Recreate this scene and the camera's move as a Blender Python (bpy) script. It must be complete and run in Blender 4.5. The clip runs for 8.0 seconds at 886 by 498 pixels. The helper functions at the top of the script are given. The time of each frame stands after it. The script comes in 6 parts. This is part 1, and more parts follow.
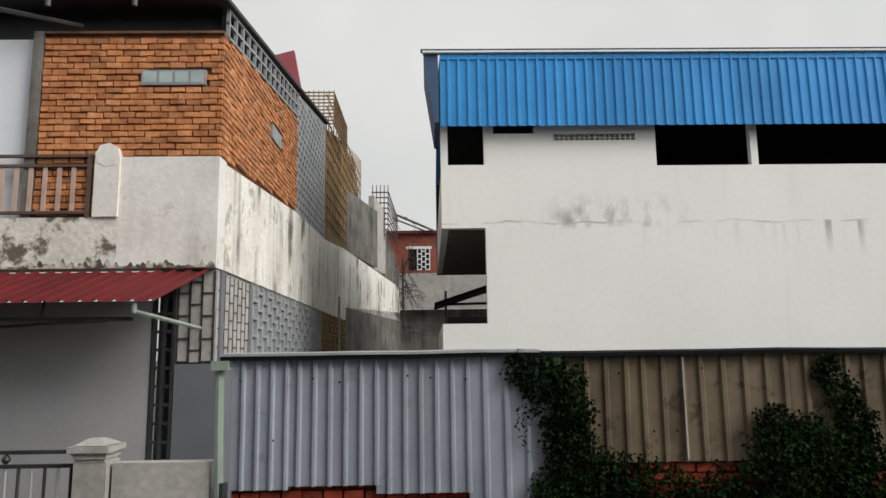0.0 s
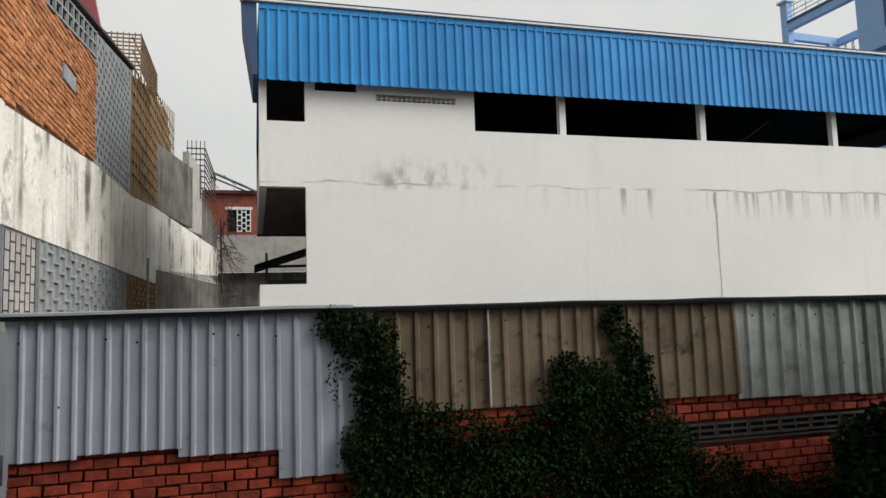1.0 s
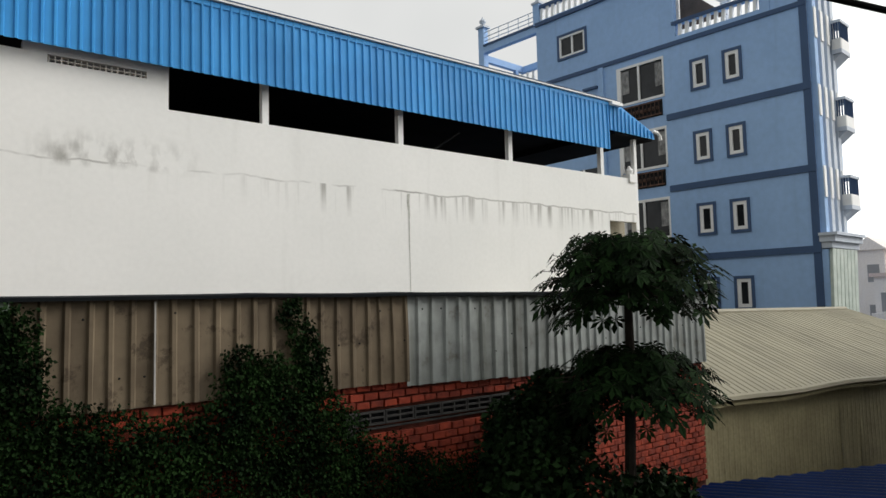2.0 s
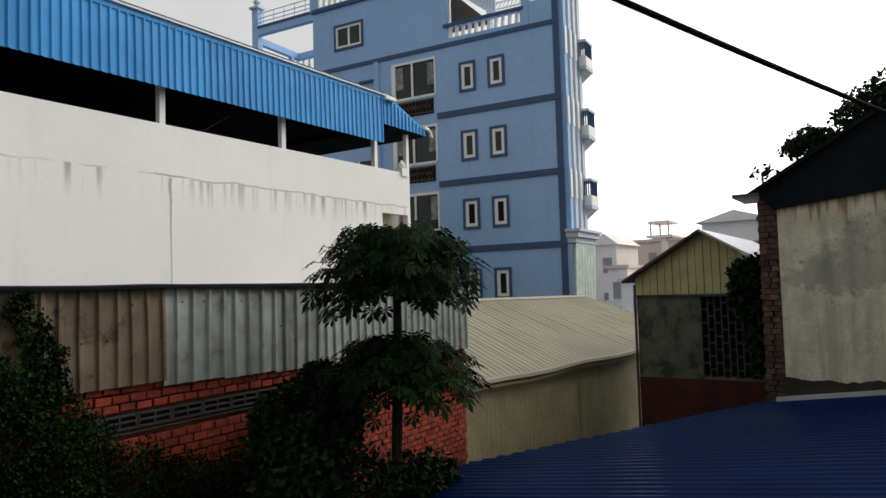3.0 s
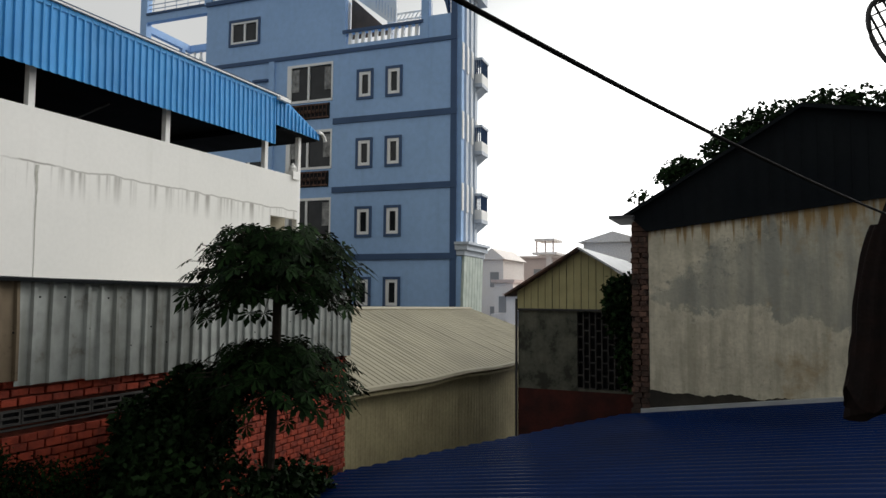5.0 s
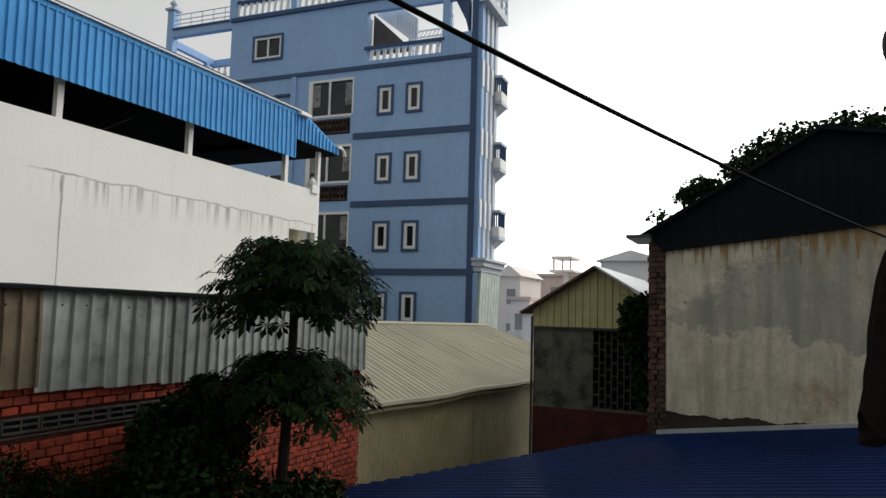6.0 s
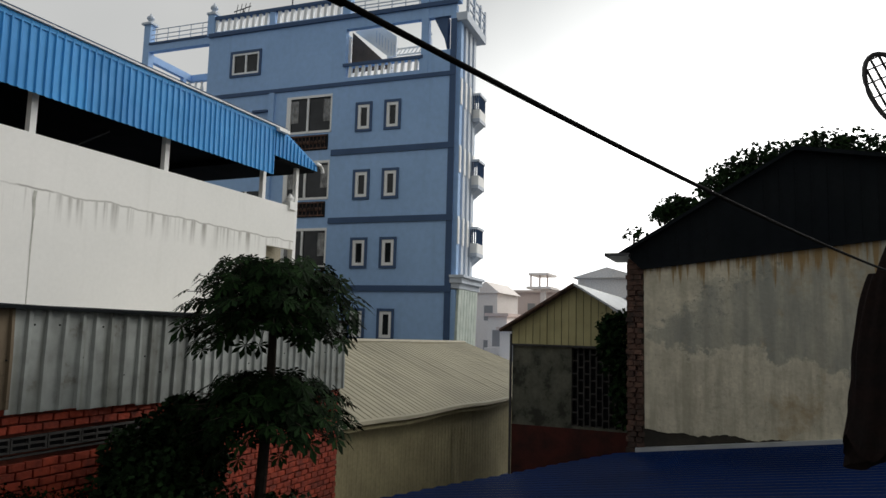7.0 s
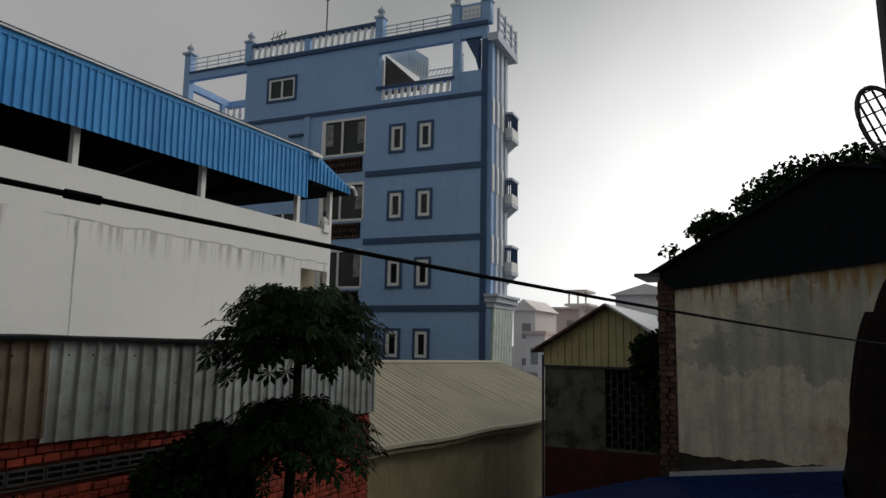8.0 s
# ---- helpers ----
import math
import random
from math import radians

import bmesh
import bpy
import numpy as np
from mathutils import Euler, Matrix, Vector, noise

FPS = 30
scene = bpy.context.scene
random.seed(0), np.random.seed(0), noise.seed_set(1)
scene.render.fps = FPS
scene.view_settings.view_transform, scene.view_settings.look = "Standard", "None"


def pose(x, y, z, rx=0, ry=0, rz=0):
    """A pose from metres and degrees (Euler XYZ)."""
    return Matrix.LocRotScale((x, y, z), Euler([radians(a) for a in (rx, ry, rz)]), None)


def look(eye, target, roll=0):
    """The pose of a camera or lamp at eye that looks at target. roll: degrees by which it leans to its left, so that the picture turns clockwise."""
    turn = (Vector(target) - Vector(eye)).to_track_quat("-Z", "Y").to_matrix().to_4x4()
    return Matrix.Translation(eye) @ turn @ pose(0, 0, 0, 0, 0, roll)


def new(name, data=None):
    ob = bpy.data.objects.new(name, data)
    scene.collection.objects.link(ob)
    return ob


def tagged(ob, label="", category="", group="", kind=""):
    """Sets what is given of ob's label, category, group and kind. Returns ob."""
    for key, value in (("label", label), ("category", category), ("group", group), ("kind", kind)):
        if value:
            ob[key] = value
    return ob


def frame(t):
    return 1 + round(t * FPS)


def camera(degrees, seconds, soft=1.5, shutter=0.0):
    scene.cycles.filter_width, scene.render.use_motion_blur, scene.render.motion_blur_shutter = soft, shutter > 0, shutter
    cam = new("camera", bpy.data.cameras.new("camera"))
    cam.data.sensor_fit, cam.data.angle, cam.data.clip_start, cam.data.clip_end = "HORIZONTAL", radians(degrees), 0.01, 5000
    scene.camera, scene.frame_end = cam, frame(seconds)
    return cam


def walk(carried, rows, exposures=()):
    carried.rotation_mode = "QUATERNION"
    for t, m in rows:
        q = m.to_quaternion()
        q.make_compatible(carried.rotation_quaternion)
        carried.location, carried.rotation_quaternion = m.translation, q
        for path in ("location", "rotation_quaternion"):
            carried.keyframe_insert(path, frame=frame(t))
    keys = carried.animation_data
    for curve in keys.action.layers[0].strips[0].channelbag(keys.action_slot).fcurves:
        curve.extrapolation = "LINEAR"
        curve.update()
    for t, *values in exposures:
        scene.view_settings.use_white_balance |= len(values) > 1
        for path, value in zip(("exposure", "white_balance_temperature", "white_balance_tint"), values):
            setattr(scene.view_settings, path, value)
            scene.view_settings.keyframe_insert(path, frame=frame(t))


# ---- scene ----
cam = camera(65.0, 8.0)
PATH = [
    (0, (-0.023, 0.035, 4.309), (0.017, 2.012, 4.613), -0.79),
    (0.5, (0.022, 0.082, 4.287), (0.426, 2.031, 4.489), 0.20),
    (1, (0.113, 0.058, 4.218), (0.640, 1.978, 4.411), -1.79),
    (1.5, (0.261, -0.011, 4.224), (1.101, 1.796, 4.404), -2.54),
    (2, (0.422, -0.082, 4.209), (1.669, 1.474, 4.359), -1.35),
    (2.2, (0.435, -0.051, 4.217), (1.794, 1.412, 4.329), -1.98),
    (3.3, (0.559, -0.063, 4.209), (2.304, 0.908, 4.325), -1.02),
    (3.5, (0.581, -0.086, 4.204), (2.357, 0.827, 4.315), -0.58),
    (4, (0.556, -0.106, 4.191), (2.381, 0.702, 4.320), -0.38),
    (4.5, (0.542, -0.110, 4.182), (2.365, 0.703, 4.311), -0.11),
    (5.8, (0.515, -0.170, 4.161), (2.330, 0.654, 4.317), 1.89),
    (6, (0.503, -0.159, 4.172), (2.303, 0.694, 4.348), 1.56),
    (6.5, (0.498, -0.124, 4.197), (2.287, 0.746, 4.404), 0.33),
    (7, (0.493, -0.106, 4.204), (2.316, 0.686, 4.428), 1.50),
    (7.5, (0.565, -0.170, 4.257), (2.399, 0.579, 4.525), 1.24),
    (8, (0.527, -0.328, 4.316), (2.297, 0.564, 4.586), 1.01),
]
EXPOSURES = [(0.0, 0.38), (1.0, 0.38), (2.0, 0.45), (3.5, 0.22), (4.5, 0.2), (6.0, 0.22), (6.5, 0.18), (7.0, 0.05), (7.5, -0.18), (8.0, -0.66)]
walk(cam, [(t, look(eye, target, roll)) for t, eye, target, roll in PATH], EXPOSURES)

# ---------------------------------------------------------------- world and light
world = bpy.data.worlds.new("rainy_sky")
scene.world = world
world.use_nodes = True
wn, wl = world.node_tree.nodes, world.node_tree.links
wn.clear()
SUN_AZ, SUN_EL = radians(122), radians(38)          # azimuth from +y towards +x
w_out = wn.new("ShaderNodeOutputWorld")
w_bg = wn.new("ShaderNodeBackground")
w_sky = wn.new("ShaderNodeTexSky")
w_sky.sky_type = "NISHITA"
w_sky.sun_disc = False
w_sky.sun_elevation, w_sky.sun_rotation = SUN_EL, SUN_AZ
w_sky.air_density, w_sky.dust_density, w_sky.ozone_density = 1.0, 6.0, 0.5
w_hsv = wn.new("ShaderNodeHueSaturation")
w_hsv.inputs["Saturation"].default_value = 0.1
w_mix = wn.new("ShaderNodeMixRGB")
w_mix.inputs[0].default_value = 0.75
w_noise = wn.new("ShaderNodeTexNoise")
w_noise.inputs["Scale"].default_value, w_noise.inputs["Detail"].default_value = 1.6, 4.0
w_ramp = wn.new("ShaderNodeValToRGB")
w_ramp.color_ramp.elements[0].position, w_ramp.color_ramp.elements[1].position = 0.3, 0.75
w_ramp.color_ramp.elements[0].color = (4.7, 4.87, 4.82, 1)
w_ramp.color_ramp.elements[1].color = (7.2, 7.2, 7.05, 1)
w_co = wn.new("ShaderNodeTexCoord")
w_dot = wn.new("ShaderNodeVectorMath")
w_dot.operation = "DOT_PRODUCT"
w_dot.inputs[1].default_value = (math.sin(SUN_AZ - 0.5) * 0.937, math.cos(SUN_AZ - 0.5) * 0.937, -0.35)
w_glow = wn.new("ShaderNodeMapRange")
w_glow.interpolation_type = "SMOOTHSTEP"
w_glow.inputs["From Min"].default_value, w_glow.inputs["From Max"].default_value = 0.52, 0.96
w_glow.inputs["To Min"].default_value, w_glow.inputs["To Max"].default_value = 1.0, 3.2
w_mul = wn.new("ShaderNodeVectorMath")
w_mul.operation = "SCALE"
wl.new(w_co.outputs["Generated"], w_noise.inputs["Vector"])
wl.new(w_co.outputs["Generated"], w_dot.inputs[0])
wl.new(w_dot.outputs["Value"], w_glow.inputs["Value"])
wl.new(w_noise.outputs["Fac"], w_ramp.inputs["Fac"])
wl.new(w_sky.outputs["Color"], w_hsv.inputs["Color"])
wl.new(w_hsv.outputs["Color"], w_mix.inputs[1])
wl.new(w_ramp.outputs["Color"], w_mix.inputs[2])
wl.new(w_mix.outputs["Color"], w_mul.inputs[0])
wl.new(w_glow.outputs["Result"], w_mul.inputs["Scale"])
wl.new(w_mul.outputs["Vector"], w_bg.inputs["Color"])
w_bg.inputs["Strength"].default_value = 0.1
wl.new(w_bg.outputs["Background"], w_out.inputs["Surface"])

sun = new("sun", bpy.data.lights.new("sun", "SUN"))
sun.data.energy, sun.data.angle, sun.data.color = 1.5, radians(30), (1.0, 0.97, 0.93)
sun.matrix_world = look((0, 0, 60), (-60 * math.sin(SUN_AZ) * math.cos(SUN_EL), -60 * math.cos(SUN_AZ) * math.cos(SUN_EL), 60 - 60 * math.sin(SUN_EL)))


# ---------------------------------------------------------------- materials
def surface(name, col, col2=None, size=0.6, rough=0.8, metal=0.0, bump=0.15, fine=14.0, streak=0.0, streak_col=(0.05, 0.05, 0.045), streak_lo=0.56, random_tint=0.0, island_tint=0.0, spec=0.4, amp=None, runs=2.6, patch=0.0, sharp=0.165, blotch=0.0, blotch_size=0.5, blotch_lo=0.56, blotch_col=(0.05, 0.045, 0.038)):
    """A weathered surface: two colours blended at a large scale, fine grain, and stains that run down."""
    m = bpy.data.materials.new(name)
    m.use_nodes = True
    n, l = m.node_tree.nodes, m.node_tree.links
    b = n["Principled BSDF"]
    b.inputs["Roughness"].default_value, b.inputs["Metallic"].default_value = rough, metal
    b.inputs["Specular IOR Level"].default_value = spec
    pos = n.new("ShaderNodeNewGeometry")
    big = n.new("ShaderNodeTexNoise")
    big.inputs["Scale"].default_value, big.inputs["Detail"].default_value = 1 / size, 7
    grain = n.new("ShaderNodeTexNoise")
    grain.inputs["Scale"].default_value, grain.inputs["Detail"].default_value = fine, 6
    l.new(pos.outputs["Position"], big.inputs["Vector"])
    l.new(pos.outputs["Position"], grain.inputs["Vector"])
    col2 = col2 or tuple(c * 0.75 for c in col)
    ramp = n.new("ShaderNodeValToRGB")
    ramp.color_ramp.elements[0].position, ramp.color_ramp.elements[1].position = 0.515 - sharp, 0.515 + sharp
    ramp.color_ramp.elements[0].color, ramp.color_ramp.elements[1].color = (*col, 1), (*col2, 1)
    l.new(big.outputs["Fac"], ramp.inputs["Fac"])
    last = ramp.outputs["Color"]
    g = n.new("ShaderNodeMapRange")
    g.inputs["From Min"].default_value, g.inputs["From Max"].default_value = 0.3, 0.7
    amp = amp if amp is not None else (0.03 if metal > 0 or rough < 0.76 else 0.13)
    g.inputs["To Min"].default_value, g.inputs["To Max"].default_value = 1 - amp, 1 + amp
    l.new(grain.outputs["Fac"], g.inputs["Value"])
    mul = n.new("ShaderNodeVectorMath")
    mul.operation = "SCALE"
    l.new(last, mul.inputs[0])
    l.new(g.outputs["Result"], mul.inputs["Scale"])
    last = mul.outputs["Vector"]
    if streak > 0:
        mp = n.new("ShaderNodeMapping")
        mp.inputs["Scale"].default_value = (runs, runs, 0.22)
        st = n.new("ShaderNodeTexNoise")
        st.inputs["Scale"].default_value, st.inputs["Detail"].default_value = 1.0, 7
        l.new(pos.outputs["Position"], mp.inputs["Vector"])
        l.new(mp.outputs["Vector"], st.inputs["Vector"])
        sr = n.new("ShaderNodeMapRange")
        sr.inputs["From Min"].default_value, sr.inputs["From Max"].default_value = streak_lo, streak_lo + 0.16
        sr.inputs["To Max"].default_value = streak
        l.new(st.outputs["Fac"], sr.inputs["Value"])
        mx = n.new("ShaderNodeMixRGB")
        mx.inputs[2].default_value = (*streak_col, 1)
        amount = sr.outputs["Result"]
        if patch > 0:
            pn = n.new("ShaderNodeTexNoise")
            pn.inputs["Scale"].default_value, pn.inputs["Detail"].default_value = 1 / patch, 4
            l.new(pos.outputs["Position"], pn.inputs["Vector"])
            pr = n.new("ShaderNodeMapRange")
            pr.inputs["From Min"].default_value, pr.inputs["From Max"].default_value = 0.4, 0.6
            l.new(pn.outputs["Fac"], pr.inputs["Value"])
            pm = n.new("ShaderNodeMath")
            pm.operation = "MULTIPLY"
            l.new(amount, pm.inputs[0])
            l.new(pr.outputs["Result"], pm.inputs[1])
            amount = pm.outputs[0]
        l.new(amount, mx.inputs[0])
        l.new(last, mx.inputs[1])
        last = mx.outputs["Color"]
    if blotch > 0:
        bn = n.new("ShaderNodeTexNoise")
        bn.inputs["Scale"].default_value, bn.inputs["Detail"].default_value, bn.inputs["Roughness"].default_value = 1 / blotch_size, 10, 0.68
        l.new(pos.outputs["Position"], bn.inputs["Vector"])
        br = n.new("ShaderNodeMapRange")
        br.inputs["From Min"].default_value, br.inputs["From Max"].default_value = blotch_lo, blotch_lo + 0.07
        br.inputs["To Max"].default_value = blotch
        l.new(bn.outputs["Fac"], br.inputs["Value"])
        bx = n.new("ShaderNodeMixRGB")
        bx.inputs[2].default_value = (*blotch_col, 1)
        l.new(br.outputs["Result"], bx.inputs[0])
        l.new(last, bx.inputs[1])
        last = bx.outputs["Color"]
    for amount, node, socket in ((random_tint, "ShaderNodeObjectInfo", "Random"), (island_tint, "ShaderNodeNewGeometry", "Random Per Island")):
        if amount > 0:
            info = n.new(node)
            r = n.new("ShaderNodeMapRange")
            r.inputs["To Min"].default_value, r.inputs["To Max"].default_value = 1 - amount, 1 + amount
            l.new(info.outputs[socket], r.inputs["Value"])
            s = n.new("ShaderNodeVectorMath")
            s.operation = "SCALE"
            l.new(last, s.inputs[0])
            l.new(r.outputs["Result"], s.inputs["Scale"])
            last = s.outputs["Vector"]
    l.new(last, b.inputs["Base Color"])
    if bump > 0:
        bp = n.new("ShaderNodeBump")
        bp.inputs["Strength"].default_value, bp.inputs["Distance"].default_value = bump, 0.02
        l.new(grain.outputs["Fac"], bp.inputs["Height"])
        l.new(bp.outputs["Normal"], b.inputs["Normal"])
    return m


M_WHITE = surface("white_paint", (0.82, 0.815, 0.785), (0.77, 0.77, 0.74), 2.5, 0.75, bump=0.06, fine=9, streak=0.12, streak_col=(0.5, 0.49, 0.45), streak_lo=0.58, amp=0.02)
def mould_line(m, z_line):
    """Grey mould along a floor joint, with runs below it and blotches above one end."""
    n, l = m.node_tree.nodes, m.node_tree.links
    b = n["Principled BSDF"]
    old = b.inputs["Base Color"].links[0].from_socket
    pos = n.new("ShaderNodeNewGeometry")
    xyz = n.new("ShaderNodeSeparateXYZ")
    l.new(pos.outputs["Position"], xyz.inputs[0])

    def math_node(op, a, c, d=None):
        k = n.new("ShaderNodeMath")
        k.operation = op
        for i, v in enumerate((a, c, d)):
            if v is None:
                continue
            if isinstance(v, (int, float)):
                k.inputs[i].default_value = v
            else:
                l.new(v, k.inputs[i])
        return k.outputs[0]

    def noise_at(scale, detail, size=1.0):
        mp = n.new("ShaderNodeMapping")
        mp.inputs["Scale"].default_value = scale
        t = n.new("ShaderNodeTexNoise")
        t.inputs["Scale"].default_value, t.inputs["Detail"].default_value = size, detail
        l.new(pos.outputs["Position"], mp.inputs["Vector"])
        l.new(mp.outputs["Vector"], t.inputs["Vector"])
        return t.outputs["Fac"]

    def ramp(v, a, c, lo=0.0, hi=1.0):
        r = n.new("ShaderNodeMapRange")
        r.inputs["From Min"].default_value, r.inputs["From Max"].default_value = a, c
        r.inputs["To Min"].default_value, r.inputs["To Max"].default_value = lo, hi
        l.new(v, r.inputs["Value"])
        return r.outputs["Result"]

    h = math_node("SUBTRACT", math_node("MULTIPLY_ADD", noise_at((0.9, 0.0, 0.0), 5), 0.3, z_line - 0.15), xyz.outputs["Z"])   # distance below the joint
    far_end = ramp(xyz.outputs["X"], 10.6, 11.4)
    patchy = math_node("MAXIMUM", ramp(noise_at((0.8, 0, 0.6), 3), 0.42, 0.58), math_node("MULTIPLY", far_end, 0.8))
    line = math_node("MULTIPLY", ramp(math_node("ABSOLUTE", h, 0), 0.006, 0.03, 1.0, 0.0), patchy)
    below = math_node("MULTIPLY", ramp(h, -0.01, 0.01), ramp(h, 0.1, 0.75, 1.0, 0.0))
    runs = math_node("MULTIPLY", ramp(math_node("MULTIPLY_ADD", far_end, 0.05, noise_at((4.2, 1.0, 0.16), 5)), 0.54, 0.68), below)
    ends = ramp(xyz.outputs["X"], 6.0, 8.5, 0.15, 1.0)
    runs = math_node("MULTIPLY", runs, ends)
    blot = math_node("MULTIPLY", ramp(noise_at((3.0, 1, 1.6), 7), 0.46, 0.64), math_node("MULTIPLY", ramp(h, -0.65, -0.1), ramp(h, 0.0, 0.15, 1.0, 0.0)))
    blot = math_node("MULTIPLY", blot, math_node("MULTIPLY", ramp(xyz.outputs["X"], 2.2, 2.9), ramp(xyz.outputs["X"], 4.3, 5.6, 1.0, 0.0)))
    all_marks = math_node("MULTIPLY", math_node("MAXIMUM", math_node("MAXIMUM", line, runs), blot), 0.8)
    mx = n.new("ShaderNodeMixRGB")
    mx.inputs[2].default_value = (0.24, 0.23, 0.205, 1)
    l.new(all_marks, mx.inputs[0])
    l.new(old, mx.inputs[1])
    l.new(mx.outputs["Color"], b.inputs["Base Color"])


mould_line(M_WHITE, 6.98)
M_WHITE_TRIM = surface("white_trim", (0.84, 0.84, 0.82), (0.76, 0.76, 0.74), 1.0, 0.6, bump=0.05)
M_STAIN = surface("mould_stain", (0.50, 0.50, 0.46), (0.36, 0.36, 0.32), 0.2, 0.9, bump=0.1)
M_WEATHERED = surface("weathered_white_plaster", (0.86, 0.83, 0.76), (0.72, 0.68, 0.60), 0.9, 0.85, streak=0.9, streak_col=(0.075, 0.062, 0.048), streak_lo=0.485, runs=2.6, patch=0.8, blotch=0.5, blotch_size=0.6, blotch_lo=0.57, blotch_col=(0.12, 0.10, 0.075))
M_PLASTER = surface("old_white_plaster", (0.82, 0.79, 0.74), (0.72, 0.69, 0.64), 0.7, 0.85, bump=0.2, streak=0.35, streak_col=(0.25, 0.23, 0.20), amp=0.06, patch=0.9, blotch=0.5, blotch_size=0.4, blotch_lo=0.6, blotch_col=(0.32, 0.28, 0.23))
M_MOULD = surface("mouldy_plaster", (0.77, 0.74, 0.69), (0.62, 0.59, 0.53), 0.6, 0.9, bump=0.5, streak=0.4, streak_col=(0.14, 0.12, 0.09), streak_lo=0.5, runs=1.6, patch=0.45, blotch=0.9, blotch_size=0.5, blotch_lo=0.535, blotch_col=(0.075, 0.058, 0.035))
M_BLUE_SHEET = surface("blue_sheet_metal", (0.045, 0.30, 0.66), (0.035, 0.25, 0.58), 1.4, 0.5, bump=0.02, fine=3, streak=0.35, streak_col=(0.02, 0.17, 0.46), spec=0.25, random_tint=0.09)
M_ROOF_BLUE = surface("wet_blue_roof_sheet", (0.0016, 0.0125, 0.064), (0.0010, 0.0085, 0.043), 1.5, 0.26, bump=0.03, fine=5, spec=0.04)
# Near-black: the shade of rooms and recesses is put into this colour.
M_DARK = surface("indoor_shade_black", (0.02, 0.02, 0.022), (0.013, 0.013, 0.014), 1.0, 0.95, bump=0, spec=0.1)
M_BLACK_SHEET = surface("black_gable_sheet", (0.005, 0.007, 0.009), (0.008, 0.010, 0.0115), 0.8, 0.85, bump=0.05, spec=0.1, streak=0.4, streak_col=(0.004, 0.005, 0.005), runs=4)
M_BLUE_WALL = surface("blue_grey_wall_paint", (0.315, 0.48, 0.735), (0.285, 0.44, 0.68), 3.0, 0.75, bump=0.05, fine=4, streak=0.15, streak_col=(0.17, 0.25, 0.38), amp=0.05)
M_PANEL = surface("pale_green_panel", (0.50, 0.56, 0.50), (0.36, 0.42, 0.37), 0.5, 0.5, bump=0.05, streak=0.4, streak_col=(0.24, 0.27, 0.24), runs=4)
M_NAVY = surface("navy_trim_paint", (0.048, 0.092, 0.185), (0.042, 0.08, 0.16), 1.0, 0.7, bump=0.03)
M_GREY_BLUE = surface("pale_blue_pilaster", (0.55, 0.60, 0.66), (0.48, 0.53, 0.60), 1.0, 0.7, bump=0.03)
M_GLASS = surface("dark_window_glass", (0.012, 0.014, 0.016), (0.022, 0.025, 0.028), 0.6, 0.12, bump=0, spec=0.3)
M_CURTAIN = surface("grey_curtain", (0.34, 0.34, 0.33), (0.14, 0.14, 0.14), 0.25, 0.9, bump=0.1)
M_GREY_SHEET = surface("galvanised_sheet", (0.46, 0.49, 0.56), (0.39, 0.42, 0.49), 0.5, 0.45, metal=0.35, bump=0.04, streak=0.3, streak_col=(0.22, 0.23, 0.25), random_tint=0.1, blotch=0.35, blotch_size=0.25, blotch_lo=0.6, blotch_col=(0.2, 0.2, 0.2))
M_OLD_SHEET = surface("old_galvanised_sheet", (0.37, 0.395, 0.375), (0.25, 0.265, 0.25), 0.3, 0.55, metal=0.25, bump=0.05, streak=0.6, streak_col=(0.12, 0.12, 0.095), random_tint=0.18, runs=4, blotch=0.5, blotch_size=0.3, blotch_lo=0.6, blotch_col=(0.14, 0.12, 0.09))
M_BROWN_SHEET = surface("rusty_brown_sheet", (0.185, 0.142, 0.090), (0.115, 0.086, 0.054), 0.4, 0.75, metal=0.05, bump=0.06, streak=0.6, streak_col=(0.035, 0.028, 0.02), random_tint=0.08, patch=0.7, runs=5, blotch=0.8, blotch_size=0.28, blotch_lo=0.565, blotch_col=(0.05, 0.034, 0.02))
M_BRICK_RED = surface("wet_red_brick", (0.36, 0.052, 0.021), (0.19, 0.026, 0.012), 0.2, 0.85, bump=0.8, random_tint=0.3, island_tint=0.3, blotch=0.6, blotch_size=0.25, blotch_lo=0.56, blotch_col=(0.07, 0.015, 0.01))
M_MORTAR = surface("dark_mortar", (0.15, 0.042, 0.026), (0.085, 0.026, 0.017), 0.3, 0.95, bump=0.4)
M_BRICK_ORANGE = surface("orange_brick", (0.62, 0.275, 0.115), (0.44, 0.16, 0.06), 0.22, 0.85, bump=0.6, random_tint=0.26, island_tint=0.28, blotch=0.55, blotch_size=0.3, blotch_lo=0.57, blotch_col=(0.16, 0.075, 0.04))
M_MORTAR_O = surface("brown_mortar", (0.20, 0.10, 0.055), (0.13, 0.065, 0.04), 0.3, 0.95, bump=0.4)
M_BRICK_YELLOW = surface("ochre_brick", (0.31, 0.205, 0.10), (0.20, 0.13, 0.065), 0.4, 0.9, bump=0.4, island_tint=0.2)
M_CONCRETE = surface("grey_stained_concrete", (0.20, 0.187, 0.165), (0.10, 0.093, 0.083), 0.7, 0.9, bump=0.3, streak=0.75, streak_col=(0.04, 0.036, 0.031), runs=3.5, patch=1.2, streak_lo=0.46)
M_BLOCK = surface("grey_concrete_block", (0.33, 0.34, 0.345), (0.25, 0.26, 0.265), 0.5, 0.9, bump=0.3)
M_VENT = surface("grey_vent_block", (0.06, 0.057, 0.053), (0.035, 0.034, 0.033), 0.2, 0.9, bump=0.3)
